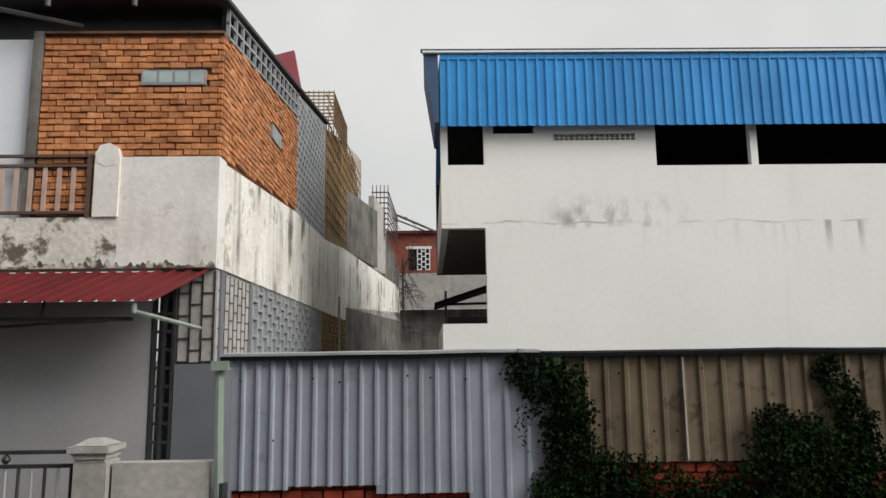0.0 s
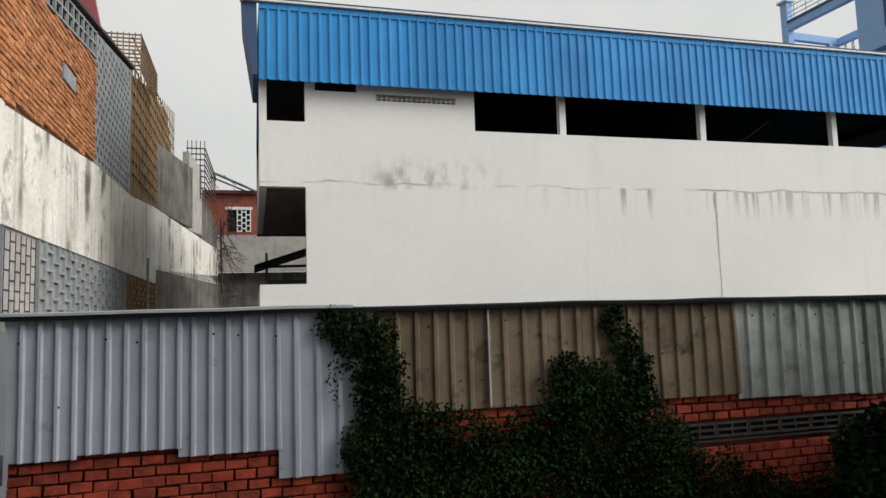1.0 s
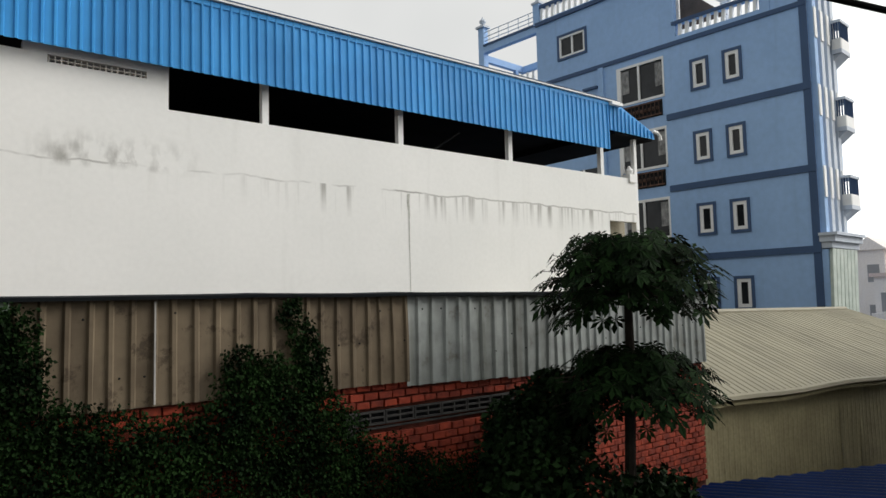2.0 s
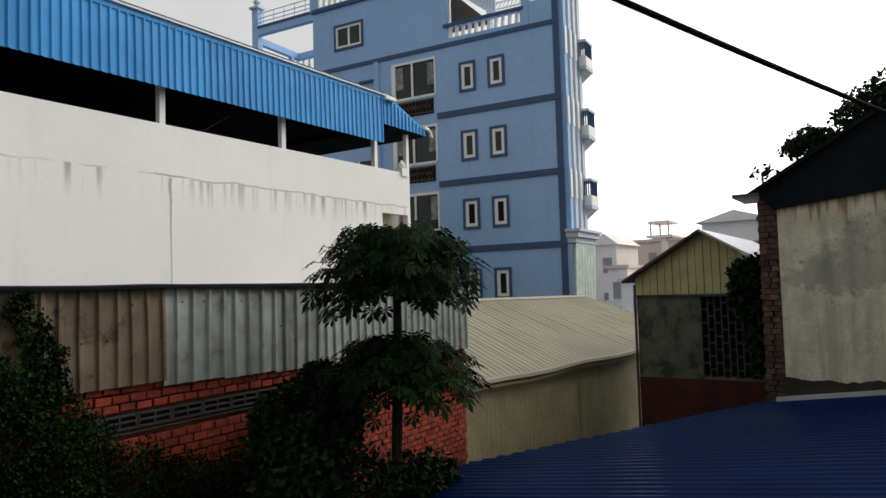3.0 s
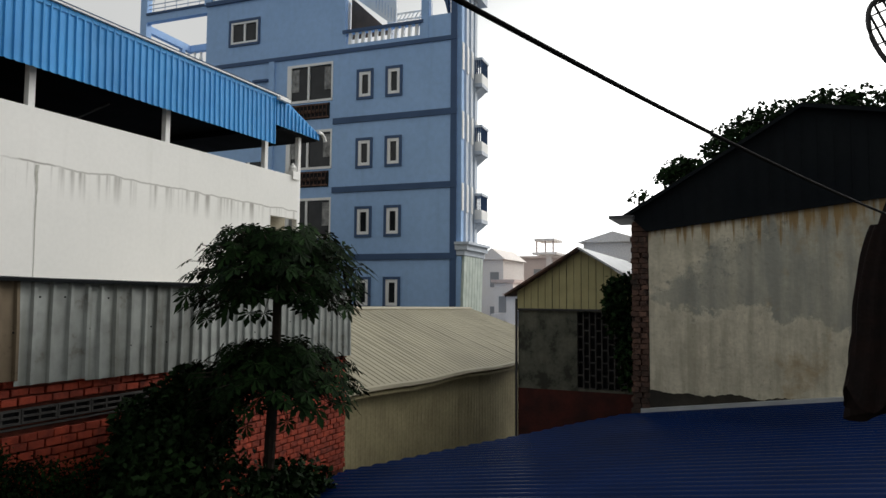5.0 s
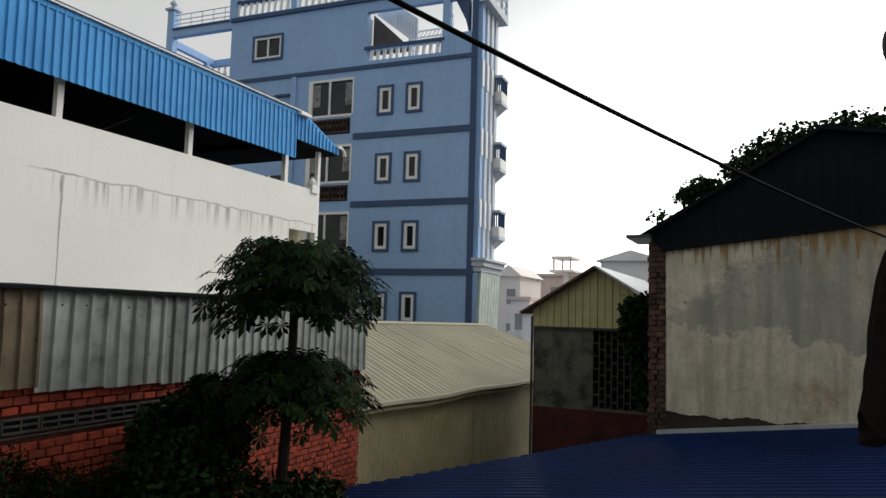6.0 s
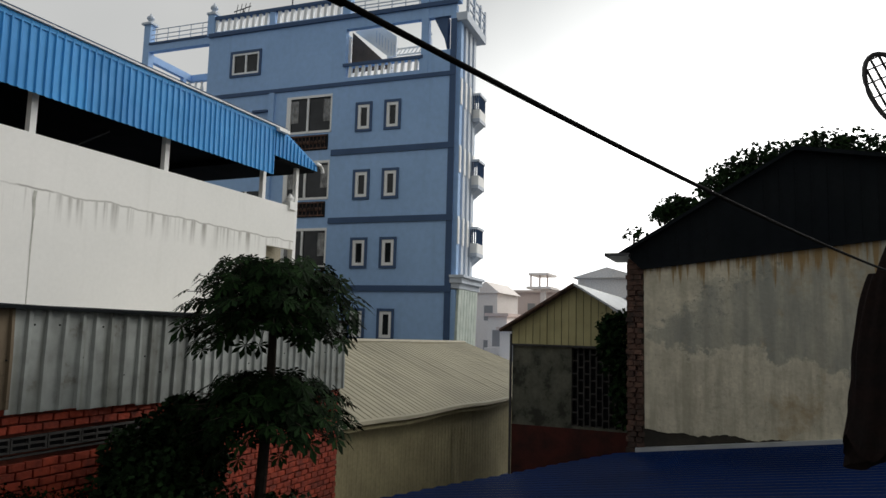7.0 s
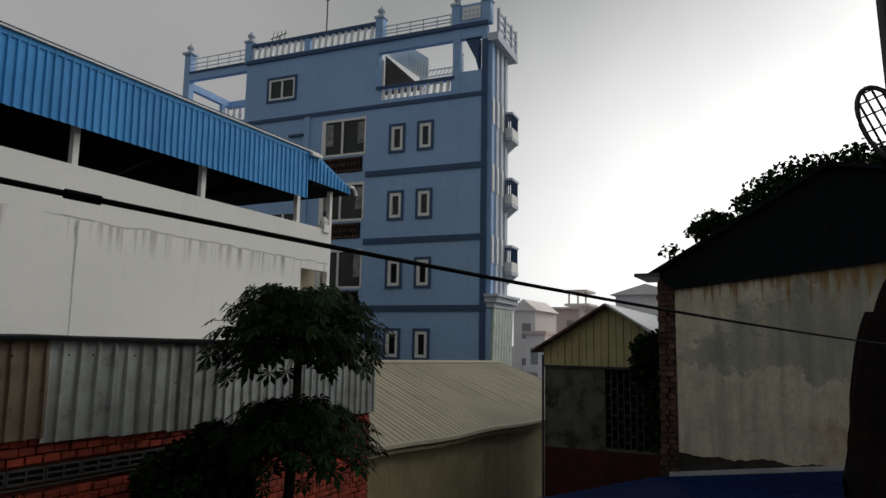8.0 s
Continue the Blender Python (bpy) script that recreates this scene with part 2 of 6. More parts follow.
M_SHUTTER = surface("grey_painted_shutter", (0.38, 0.38, 0.385), (0.33, 0.33, 0.335), 1.2, 0.7, bump=0.03)
M_DOOR = surface("dark_grey_steel_door", (0.17, 0.18, 0.20), (0.14, 0.15, 0.17), 0.6, 0.5, bump=0.03)
M_RED_SHEET = surface("red_roof_sheet", (0.145, 0.017, 0.019), (0.095, 0.012, 0.014), 0.5, 0.6, bump=0.03, random_tint=0.08, spec=0.15, streak=0.4, streak_col=(0.05, 0.01, 0.01))
M_STEEL = surface("dark_steel", (0.06, 0.06, 0.065), (0.04, 0.04, 0.042), 0.4, 0.5, metal=0.3, bump=0.05)
M_RAIL_BAR = surface("pinkish_rail_bar", (0.55, 0.42, 0.37), (0.42, 0.28, 0.22), 0.3, 0.6, bump=0.05)
M_RAIL = surface("brown_rail", (0.12, 0.075, 0.06), (0.09, 0.05, 0.04), 0.3, 0.5, bump=0.05)
M_PIPE = surface("pale_green_pipe", (0.31, 0.37, 0.31), (0.23, 0.28, 0.23), 0.4, 0.5, bump=0.04)
M_TAN_ROOF = surface("tan_roof_sheet", (0.31, 0.285, 0.205), (0.26, 0.24, 0.175), 1.3, 0.6, bump=0.02, fine=3, spec=0.2)
M_TAN_WALL = surface("olive_tan_wall_sheet", (0.31, 0.27, 0.15), (0.25, 0.215, 0.12), 0.6, 0.8, bump=0.04, streak=0.5, streak_col=(0.08, 0.07, 0.035), patch=1.0)
M_YELLOW_SHEET = surface("yellowish_gable_sheet", (0.42, 0.38, 0.19), (0.34, 0.31, 0.15), 0.5, 0.6, bump=0.03, streak=0.3, streak_col=(0.18, 0.16, 0.08))
M_YELLOW_WALL = surface("stained_cream_wall", (0.60, 0.555, 0.425), (0.475, 0.44, 0.335), 0.45, 0.9, bump=0.35, streak=0.5, streak_col=(0.26, 0.24, 0.17), streak_lo=0.49, amp=0.09, runs=5.0, fine=14, sharp=0.12)


def add_wall_stains(m):
    """Grey algae spreading over the upper part of the cream wall, and rust running from its top edge."""
    n, l = m.node_tree.nodes, m.node_tree.links
    b = n["Principled BSDF"]
    last = b.inputs["Base Color"].links[0].from_socket
    geo, xyz = n.new("ShaderNodeNewGeometry"), n.new("ShaderNodeSeparateXYZ")
    l.new(geo.outputs["Position"], xyz.inputs[0])

    def ranged(socket, a, c, lo=0.0, hi=1.0):
        r = n.new("ShaderNodeMapRange")
        r.inputs["From Min"].default_value, r.inputs["From Max"].default_value = a, c
        r.inputs["To Min"].default_value, r.inputs["To Max"].default_value = lo, hi
        l.new(socket, r.inputs["Value"])
        return r.outputs["Result"]

    def math_node(kind, a, c):
        k = n.new("ShaderNodeMath")
        k.operation = kind
        l.new(a, k.inputs[0])
        l.new(c, k.inputs[1])
        return k.outputs[0]

    def grainy(scale, detail, rough, stretch=(1, 1, 1)):
        mp, t = n.new("ShaderNodeMapping"), n.new("ShaderNodeTexNoise")
        mp.inputs["Scale"].default_value = stretch
        t.inputs["Scale"].default_value, t.inputs["Detail"].default_value, t.inputs["Roughness"].default_value = scale, detail, rough
        l.new(geo.outputs["Position"], mp.inputs["Vector"])
        l.new(mp.outputs["Vector"], t.inputs["Vector"])
        return t.outputs["Fac"]

    def stain(mask, colour):
        nonlocal last
        x = n.new("ShaderNodeMixRGB")
        x.inputs[2].default_value = (*colour, 1)
        l.new(mask, x.inputs[0])
        l.new(last, x.inputs[1])
        last = x.outputs["Color"]

    wander = grainy(1.1, 9, 0.68)
    # height above the ragged foot of the algae, which sinks along the wall, and depth below its slanting upper edge
    foot = math_node("SUBTRACT", xyz.outputs["Z"], ranged(xyz.outputs["Y"], -2.1, 1.6, 3.50, 4.12))
    foot = math_node("ADD", foot, ranged(wander, 0.25, 0.75, -0.55, 0.55))
    crest = math_node("SUBTRACT", ranged(xyz.outputs["Y"], 1.6, -1.4, 4.35, 6.3), xyz.outputs["Z"])
    crest = math_node("ADD", crest, ranged(grainy(1.6, 10, 0.72), 0.25, 0.75, -0.75, 0.75))
    algae = math_node("MULTIPLY", ranged(foot, -0.03, 0.06), ranged(crest, -0.05, 0.30))
    veil = ranged(grainy(1.0, 7, 0.6, (3.2, 3.2, 0.5)), 0.36, 0.62, 0.35, 0.82)
    stain(math_node("MULTIPLY", algae, veil), (0.225, 0.235, 0.205))
    speckle = ranged(grainy(8.0, 8, 0.75), 0.53, 0.60)
    rim = math_node("MULTIPLY", ranged(crest, -0.25, 0.1), ranged(crest, 0.15, 0.7, 0.75, 0.0))
    stain(math_node("MULTIPLY", math_node("MULTIPLY", rim, speckle), ranged(foot, -0.05, 0.2)), (0.17, 0.18, 0.16))
    # pale scraped edge along the foot, dull runs and wet patches below it
    lip = math_node("MULTIPLY", ranged(foot, -0.20, -0.08), ranged(foot, -0.04, 0.0, 0.55, 0.0))
    stain(math_node("MULTIPLY", lip, ranged(grainy(0.9, 5, 0.6), 0.42, 0.58)), (0.64, 0.60, 0.47))
    under = ranged(foot, -0.2, 0.1, 1.0, 0.0)
    stain(math_node("MULTIPLY", under, ranged(grainy(1.0, 9, 0.66, (5.0, 5.0, 0.9)), 0.47, 0.66, 0.0, 0.7)), (0.34, 0.31, 0.23))
    stain(math_node("MULTIPLY", under, ranged(grainy(1.7, 9, 0.7, (1, 1, 1.6)), 0.56, 0.66, 0.0, 0.5)), (0.30, 0.28, 0.22))
    runs = grainy(1.0, 8, 0.6, (9.0, 9.0, 0.35))
    edge = math_node("ADD", ranged(xyz.outputs["Z"], 4.85, 5.6, -0.2, 0.10), ranged(grainy(0.5, 3, 0.5), 0.3, 0.7, -0.1, 0.08))
    stain(ranged(math_node("ADD", runs, edge), 0.52, 0.60, 0.0, 0.8), (0.24, 0.14, 0.035))
    low = math_node("ADD", grainy(0.9, 8, 0.65, (1, 1, 0.8)), ranged(xyz.outputs["Y"], 0.2, -1.4, -0.14, 0.05))
    stain(ranged(low, 0.52, 0.62, 0.0, 0.6), (0.30, 0.20, 0.08))
    stain(ranged(grainy(16.0, 6, 0.7, (1, 1, 0.7)), 0.60, 0.66, 0.0, 0.4), (0.22, 0.20, 0.15))
    l.new(last, b.inputs["Base Color"])


add_wall_stains(M_YELLOW_WALL)
M_DIRT_BAND = surface("bare_wet_render", (0.035, 0.03, 0.022), (0.02, 0.018, 0.014), 0.3, 0.9, bump=0.4)
M_DARK_PLASTER = surface("sooty_plaster", (0.12, 0.12, 0.092), (0.05, 0.055, 0.042), 0.5, 0.9, bump=0.3, streak=0.3, streak_col=(0.02, 0.022, 0.016), streak_lo=0.5, runs=5, blotch=0.75, blotch_size=0.5, blotch_lo=0.53, blotch_col=(0.022, 0.022, 0.016))
M_OLD_RED = surface("dark_red_lower_wall", (0.062, 0.012, 0.008), (0.026, 0.007, 0.006), 0.4, 0.9, bump=0.3)
M_OLD_BRICK = surface("dark_old_brick", (0.11, 0.06, 0.042), (0.055, 0.032, 0.025), 0.2, 0.9, bump=0.6, island_tint=0.35, blotch=0.7, blotch_size=0.3, blotch_lo=0.52, blotch_col=(0.02, 0.017, 0.014))
M_RED_WALL = surface("faded_red_wall", (0.31, 0.09, 0.06), (0.21, 0.06, 0.042), 0.4, 0.85, bump=0.2, blotch=0.4, blotch_size=0.4, blotch_lo=0.56, blotch_col=(0.12, 0.05, 0.04))
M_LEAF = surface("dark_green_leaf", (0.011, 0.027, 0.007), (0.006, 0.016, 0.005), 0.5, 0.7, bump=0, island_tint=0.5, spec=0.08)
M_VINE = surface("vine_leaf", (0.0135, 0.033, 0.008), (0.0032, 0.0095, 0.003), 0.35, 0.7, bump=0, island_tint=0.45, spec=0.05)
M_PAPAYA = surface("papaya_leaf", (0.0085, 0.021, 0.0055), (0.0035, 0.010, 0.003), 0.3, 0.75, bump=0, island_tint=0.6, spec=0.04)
M_TRUNK = surface("grey_brown_bark", (0.05, 0.042, 0.033), (0.03, 0.025, 0.02), 0.15, 0.95, bump=0.5, spec=0.1)
M_TWIG = surface("dry_twig", (0.07, 0.055, 0.045), (0.05, 0.04, 0.035), 0.2, 0.9, bump=0.2)
M_CABLE = surface("black_cable_rubber", (0.008, 0.008, 0.009), (0.012, 0.012, 0.012), 0.1, 0.9, bump=0.0, spec=0.05)
M_CLOTH = surface("black_cloth", (0.014, 0.012, 0.012), (0.022, 0.014, 0.013), 0.1, 0.95, bump=0.3, fine=60, spec=0.1)
M_PRINT = surface("faded_pink_print", (0.10, 0.045, 0.05), (0.05, 0.022, 0.025), 0.08, 0.95, bump=0.3, fine=60)
M_WHITE_CLOTH = surface("pale_cloth", (0.45, 0.45, 0.46), (0.33, 0.33, 0.34), 0.1, 0.95, bump=0.3, fine=60)
M_GROUND = surface("wet_dark_ground", (0.085, 0.08, 0.072), (0.055, 0.052, 0.047), 2.5, 0.6, bump=0.2)
# Far walls, roofs and windows are lightened: distance haze is in these colours.
M_FAR_HAZED_PALE = surface("far_wall_haze_pale", (0.84, 0.79, 0.75), (0.76, 0.70, 0.66), 4.0, 0.85, bump=0)
M_FAR_HAZED_ROOF = surface("far_roof_haze_pink", (0.66, 0.54, 0.49), (0.56, 0.46, 0.43), 4.0, 0.85, bump=0)
M_FAR_HAZED_DARK = surface("far_window_haze_grey", (0.30, 0.29, 0.29), (0.24, 0.24, 0.24), 2.0, 0.5, bump=0)
M_GATE_WALL = surface("grey_stained_gate_wall", (0.46, 0.44, 0.41), (0.34, 0.325, 0.30), 0.6, 0.9, bump=0.2, streak=0.5, streak_col=(0.10, 0.09, 0.08), patch=0.8)
M_FLASHING = surface("pale_metal_flashing", (0.45, 0.47, 0.48), (0.36, 0.38, 0.39), 0.4, 0.5, metal=0.3, bump=0.05)


# ---------------------------------------------------------------- building blocks
def bm_new():
    return bmesh.new()


def add_box(bm, x0, x1, y0, y1, z0, z1):
    v = [bm.verts.new((x, y, z)) for x in (x0, x1) for y in (y0, y1) for z in (z0, z1)]
    for f in ((0, 1, 3, 2), (4, 6, 7, 5), (0, 4, 5, 1), (2, 3, 7, 6), (0, 2, 6, 4), (1, 5, 7, 3)):
        bm.faces.new([v[i] for i in f])
    return bm


def add_prism(bm, pts, axis, a, b):
    """A flat outline (pairs in the other two axes, in order) given depth along an axis from a to b."""
    def place(p, d):
        return {"x": (d, p[0], p[1]), "y": (p[0], d, p[1]), "z": (p[0], p[1], d)}[axis]
    lo = [bm.verts.new(place(p, a)) for p in pts]
    hi = [bm.verts.new(place(p, b)) for p in pts]
    bm.faces.new(lo), bm.faces.new(hi[::-1])
    for i in range(len(pts)):
        j = (i + 1) % len(pts)
        bm.faces.new((lo[i], hi[i], hi[j], lo[j]))
    return bm


def add_bar(bm, p, q, r, sides=6):
    """A round bar from p to q."""
    p, q = Vector(p), Vector(q)
    d = (q - p).normalized()
    u = d.orthogonal().normalized()
    w = d.cross(u)
    rings = []
    for c in (p, q):
        rings.append([bm.verts.new(c + r * (math.cos(2 * math.pi * i / sides) * u + math.sin(2 * math.pi * i / sides) * w)) for i in range(sides)])
    for i in range(sides):
        j = (i + 1) % sides
        bm.faces.new((rings[0][i], rings[0][j], rings[1][j], rings[1][i]))
    bm.faces.new(rings[0][::-1]), bm.faces.new(rings[1])
    return bm


def add_lathe(bm, x, y, profile, sides=12):
    """A turned shape round the upright through (x, y): pairs of radius and height."""
    rings = [[bm.verts.new((x + r * math.cos(2 * math.pi * i / sides), y + r * math.sin(2 * math.pi * i / sides), z)) for i in range(sides)] for r, z in profile]
    for a, b in zip(rings, rings[1:]):
        for i in range(sides):
            j = (i + 1) % sides
            bm.faces.new((a[i], a[j], b[j], b[i]))
    bm.faces.new(rings[0][::-1]), bm.faces.new(rings[-1])
    return bm


def mesh_of(name, bm, material):
    bmesh.ops.recalc_face_normals(bm, faces=bm.faces[:])
    me = bpy.data.meshes.new(name)
    bm.to_mesh(me)
    bm.free()
    me.materials.append(material)
    return me


def thing(name, at, label, category, group="", kind=""):
    """An empty at the base of a thing that carries its parts."""
    ob = new(name)
    ob.location = at
    ob.empty_display_size = 0.1
    return tagged(ob, label, category, group, kind)


def base_of(ob):
    return ob.location.copy() if ob.parent is None else Vector((0, 0, 0))


def part(name, bm, material, parent, label=""):
    """Links a bmesh, in world coordinates, as one mesh object under a thing or a part."""
    ob = new(name, mesh_of(name, bm, material) if isinstance(bm, bmesh.types.BMesh) else bm)
    ob.parent = parent
    ob.matrix_parent_inverse = Matrix.Translation(-base_of(parent))
    return tagged(ob, label)


def single(name, bm, material, label, category, group="", kind=""):
    """A thing of one mesh."""
    return tagged(new(name, mesh_of(name, bm, material)), label, category, group, kind)


def sheet_mesh(bm, origin, along, up, width, length, pitch, height, profile="trap", thick=0.0, wave=0.0, seed=0):
    """A corrugated sheet: ribs run along 'up', spread along 'along'; the ribs stand out along along x up."""
    along, up = Vector(along).normalized(), Vector(up).normalized()
    out = along.cross(up).normalized()
    rng = random.Random(seed)
    if profile == "trap":
        shape = ((0.0, 0), (0.64, 0), (0.73, 1), (0.9, 1), (1.0, 0))
    else:
        shape = tuple((i / 8, 0.5 - 0.5 * math.cos(2 * math.pi * i / 8)) for i in range(9))
    n = max(1, round(width / pitch))
    p = width / n
    offs = []
    for k in range(n):
        for s, h in shape[:-1]:
            offs.append(((k + s) * p, h * height))
    offs.append((width, shape[-1][1] * height))
    rows = max(1, int(length / 0.5))
    grid = []
    for j in range(rows + 1):
        row = []
        for s, h in offs:
            dent = wave * (noise.noise(Vector((s * 1.3 + seed * 7.1, j * 0.8, seed))) if wave else 0)
            row.append(bm.verts.new(Vector(origin) + along * s + up * (length * j / rows) + out * (h + dent)))
        grid.append(row)
    for a, b in zip(grid, grid[1:]):
        for i in range(len(offs) - 1):
            bm.faces.new((a[i], a[i + 1], b[i + 1], b[i]))
    return bm


def brick_shape(w, h, d, rng):
    """A brick about the origin, its corners slightly uneven."""
    bm = bm_new()
    c = 0.006
    j = lambda: rng.uniform(-0.004, 0.004)
    back = [bm.verts.new((x, d / 2, z)) for x, z in ((-w / 2, -h / 2), (w / 2, -h / 2), (w / 2, h / 2), (-w / 2, h / 2))]
    mid = [bm.verts.new((x + j(), -d / 2 + c, z + j())) for x, z in ((-w / 2, -h / 2), (w / 2, -h / 2), (w / 2, h / 2), (-w / 2, h / 2))]
    front = [bm.verts.new((x + j(), -d / 2 + j(), z + j())) for x, z in ((-w / 2 + c, -h / 2 + c), (w / 2 - c, -h / 2 + c), (w / 2 - c, h / 2 - c), (-w / 2 + c, h / 2 - c))]
    for a, b in ((back, mid), (mid, front)):
        for i in range(4):
            k = (i + 1) % 4
            bm.faces.new((a[i], a[k], b[k], b[i]))
    bm.faces.new(front)
    return bm


def brick_field(parent, x0, x1, z0, z1, y, material, length=0.2, course=0.098, depth=0.09, joint=0.012, near=None, skip=None, to_world=None, seed=1, limit=290):
    """Bricks laid in courses on the face y (facing -y), or elsewhere by to_world. Those inside 'near' are bricks of their own, the rest is one mesh."""
    rng = random.Random(seed)
    to_world = to_world or Matrix.Identity(4)
    shapes = [mesh_of("brick", brick_shape(length - joint, course - joint, depth, rng), material) for _ in range(5)]
    verts, faces, count = [], [], 0
    base = [([v.co.copy() for v in s.vertices], [tuple(f.vertices) for f in s.polygons]) for s in shapes]
    rows = int((z1 - z0) / course)
    for r in range(rows):
        z = z0 + (r + 0.5) * course
        x = x0 - (0.5 * length if r % 2 else 0.0) + rng.uniform(-0.02, 0.02)
        while x < x1:
            cx = x + length / 2
            x += length
            a, b = max(cx - length / 2, x0), min(cx + length / 2, x1)
            if b - a < 0.04 or (skip and skip(cx, z)):
                continue
            cx, cut = (a + b) / 2, (b - a - joint) / (length - joint)
            i = rng.randrange(5)
            m = to_world @ Matrix.Translation((cx + rng.uniform(-0.004, 0.004), y + depth / 2 - 0.012 + rng.uniform(-0.007, 0.007), z + rng.uniform(-0.005, 0.005))) @ Matrix.Rotation(rng.uniform(-0.022, 0.022), 4, "Y") @ Matrix.Diagonal((cut * rng.uniform(0.93, 1.03), 1, rng.uniform(0.86, 1.04), 1))
            if near and near(cx, z) and count < limit:
                ob = new("brick", shapes[i])
                ob.parent = parent
                ob.matrix_parent_inverse = Matrix.Translation(-base_of(parent))
                ob.matrix_basis = m
                count += 1
            else:
                k = len(verts)
                verts.extend(m @ c for c in base[i][0])
                faces.extend(tuple(q + k for q in f) for f in base[i][1])
    if verts:
        me = bpy.data.meshes.new("brickwork")
        me.from_pydata(verts, [], faces)
        me.materials.append(material)
        ob = new("brickwork", me)
        ob.parent = parent
        ob.matrix_parent_inverse = Matrix.Translation(-base_of(parent))
        tagged(ob, kind="stuff")


def leaf_cloud(name, material, spots, parent=None, label="", category="", kind="", size=(0.05, 0.10), seed=3, droop=0.4):
    """Many small pointed leaves at the given spots."""
    rng = random.Random(seed)
    verts, faces = [], []
    for p in spots:
        s = rng.uniform(*size)
        d = Vector((rng.gauss(0, 1), rng.gauss(0, 1), rng.gauss(-droop, 0.7))).normalized()
        u = d.cross(Vector((rng.gauss(0, 1), rng.gauss(0, 1), rng.gauss(0, 1)))).normalized()
        nrm = d.cross(u)
        p = Vector(p)
        k = len(verts)
        verts += [p, p + d * s * 0.45 + u * s * 0.33, p + d * s + nrm * s * 0.12, p + d * s * 0.45 - u * s * 0.33]
        faces += [(k, k + 1, k + 2), (k, k + 2, k + 3)]
    me = bpy.data.meshes.new(name)
    me.from_pydata(verts, [], faces)
    me.materials.append(material)
    ob = new(name, me)
    if parent:
        ob.parent = parent
        ob.matrix_parent_inverse = Matrix.Translation(-base_of(parent))
    return tagged(ob, label, category, "", kind)


def tube(name, pts, r, material, r_end=None):
    """A mesh tube along a smooth line of points."""
    bm = bm_new()
    pts = [Vector(p) for p in pts]
    rings = []
    for i, p in enumerate(pts):
        d = (pts[min(i + 1, len(pts) - 1)] - pts[max(i - 1, 0)]).normalized()
        u = d.cross(Vector((0.13, 0.21, 0.97))).normalized()
        w = d.cross(u)
        rr = r + ((r_end if r_end is not None else r) - r) * i / (len(pts) - 1)
        rings.append([bm.verts.new(p + rr * (math.cos(a) * u + math.sin(a) * w)) for a in [2 * math.pi * k / 8 for k in range(8)]])
    for a, b in zip(rings, rings[1:]):
        for k in range(8):
            bm.faces.new((a[k], a[(k + 1) % 8], b[(k + 1) % 8], b[k]))
    bm.faces.new(rings[0][::-1]), bm.faces.new(rings[-1])
    return bm


# ---------------------------------------------------------------- ground
bm = bm_new()
bmesh.ops.create_grid(bm, x_segments=8, y_segments=8, size=2500)
tagged(new("ground", mesh_of("ground", bm, M_GROUND)), "wet grey concrete ground between the houses", "ground", "", "structure")

# ---------------------------------------------------------------- house at the viewpoint: unseen walls and roof added to block sky light
own = thing("own_house", (-6, -5, 0), "unseen plain house added behind the balcony to block sky light", "house", "", "structure")
part("rear_wall", add_box(bm_new(), -14, 2.6, -1.6, -1.3, 0, 9.5), M_CONCRETE, own)
part("flank_wall", add_box(bm_new(), 2.3, 2.6, -9, -1.61, 0, 9.5), M_CONCRETE, own)
part("roof_overhang", add_box(bm_new(), -14, 2.6, -9, 0.1, 9.5, 9.7), M_CONCRETE, own)
part("balcony_slab", add_box(bm_new(), -14, 4.7, -1.29, 0.55, 2.35, 2.5), M_CONCRETE, own)

# ---------------------------------------------------------------- white building with the blue sheet roof
wb = thing("white_building", (10.3, 14.2, 0), "long white painted two-storey building with a blue sheet roof", "building")
WY = 14.0
XL, XJ, XR = 0.24, 1.14, 20.1


def wall_with_holes(bm, x0, x1, z0, z1, y0, y1, holes):
    """An upright wall along x, with rectangular holes (x0, x1, z0, z1) right through it."""
    xs = sorted({x0, x1, *[h[0] for h in holes], *[h[1] for h in holes]})
    zs = sorted({z0, z1, *[h[2] for h in holes], *[h[3] for h in holes]})
    for a, b in zip(xs, xs[1:]):
        for c, d in zip(zs, zs[1:]):
            if not any(h[0] < (a + b) / 2 < h[1] and h[2] < (c + d) / 2 < h[3] for h in holes):
                add_box(bm, a, b, y0, y1, c, d)
    bmesh.ops.remove_doubles(bm, verts=bm.verts[:], dist=0.0005)
    return bm


bm = wall_with_holes(bm_new(), XJ, XR, 0, 9.05, WY, WY + 0.2, [(1.34, 2.2, 8.88, 9.05), (4.74, XR, 8.17, 9.05), (2.59, 4.32, 8.72, 8.87), (18.66, XR - 0.02, 5.2, 6.7)])
part("front_wall", bm, M_WHITE, wb, "white painted wall with mould streaks")
part("parapet", add_box(bm_new(), XL, XJ, WY, WY + 0.18, 0, 4.94), M_WHITE, wb)
part("spandrel", add_box(bm_new(), XL, XJ, WY - 0.01, WY + 0.18, 6.88, 8.21), M_WHITE, wb)
bm = add_box(bm_new(), XL, XL + 0.15, WY + 0.18, 22, 6.9, 8.19)
add_box(bm, XL, XL + 0.15, WY + 0.18, 22, 3.9, 4.94)
part("side_parapet", bm, M_WHITE, wb)
part("balcony_ceiling", add_box(bm_new(), XL + 0.16, 3.3, WY + 0.19, 22, 6.87, 7.0), surface("brown_soffit", (0.16, 0.13, 0.10), (0.11, 0.09, 0.07), 0.5, 0.8), wb, "brown balcony soffit")
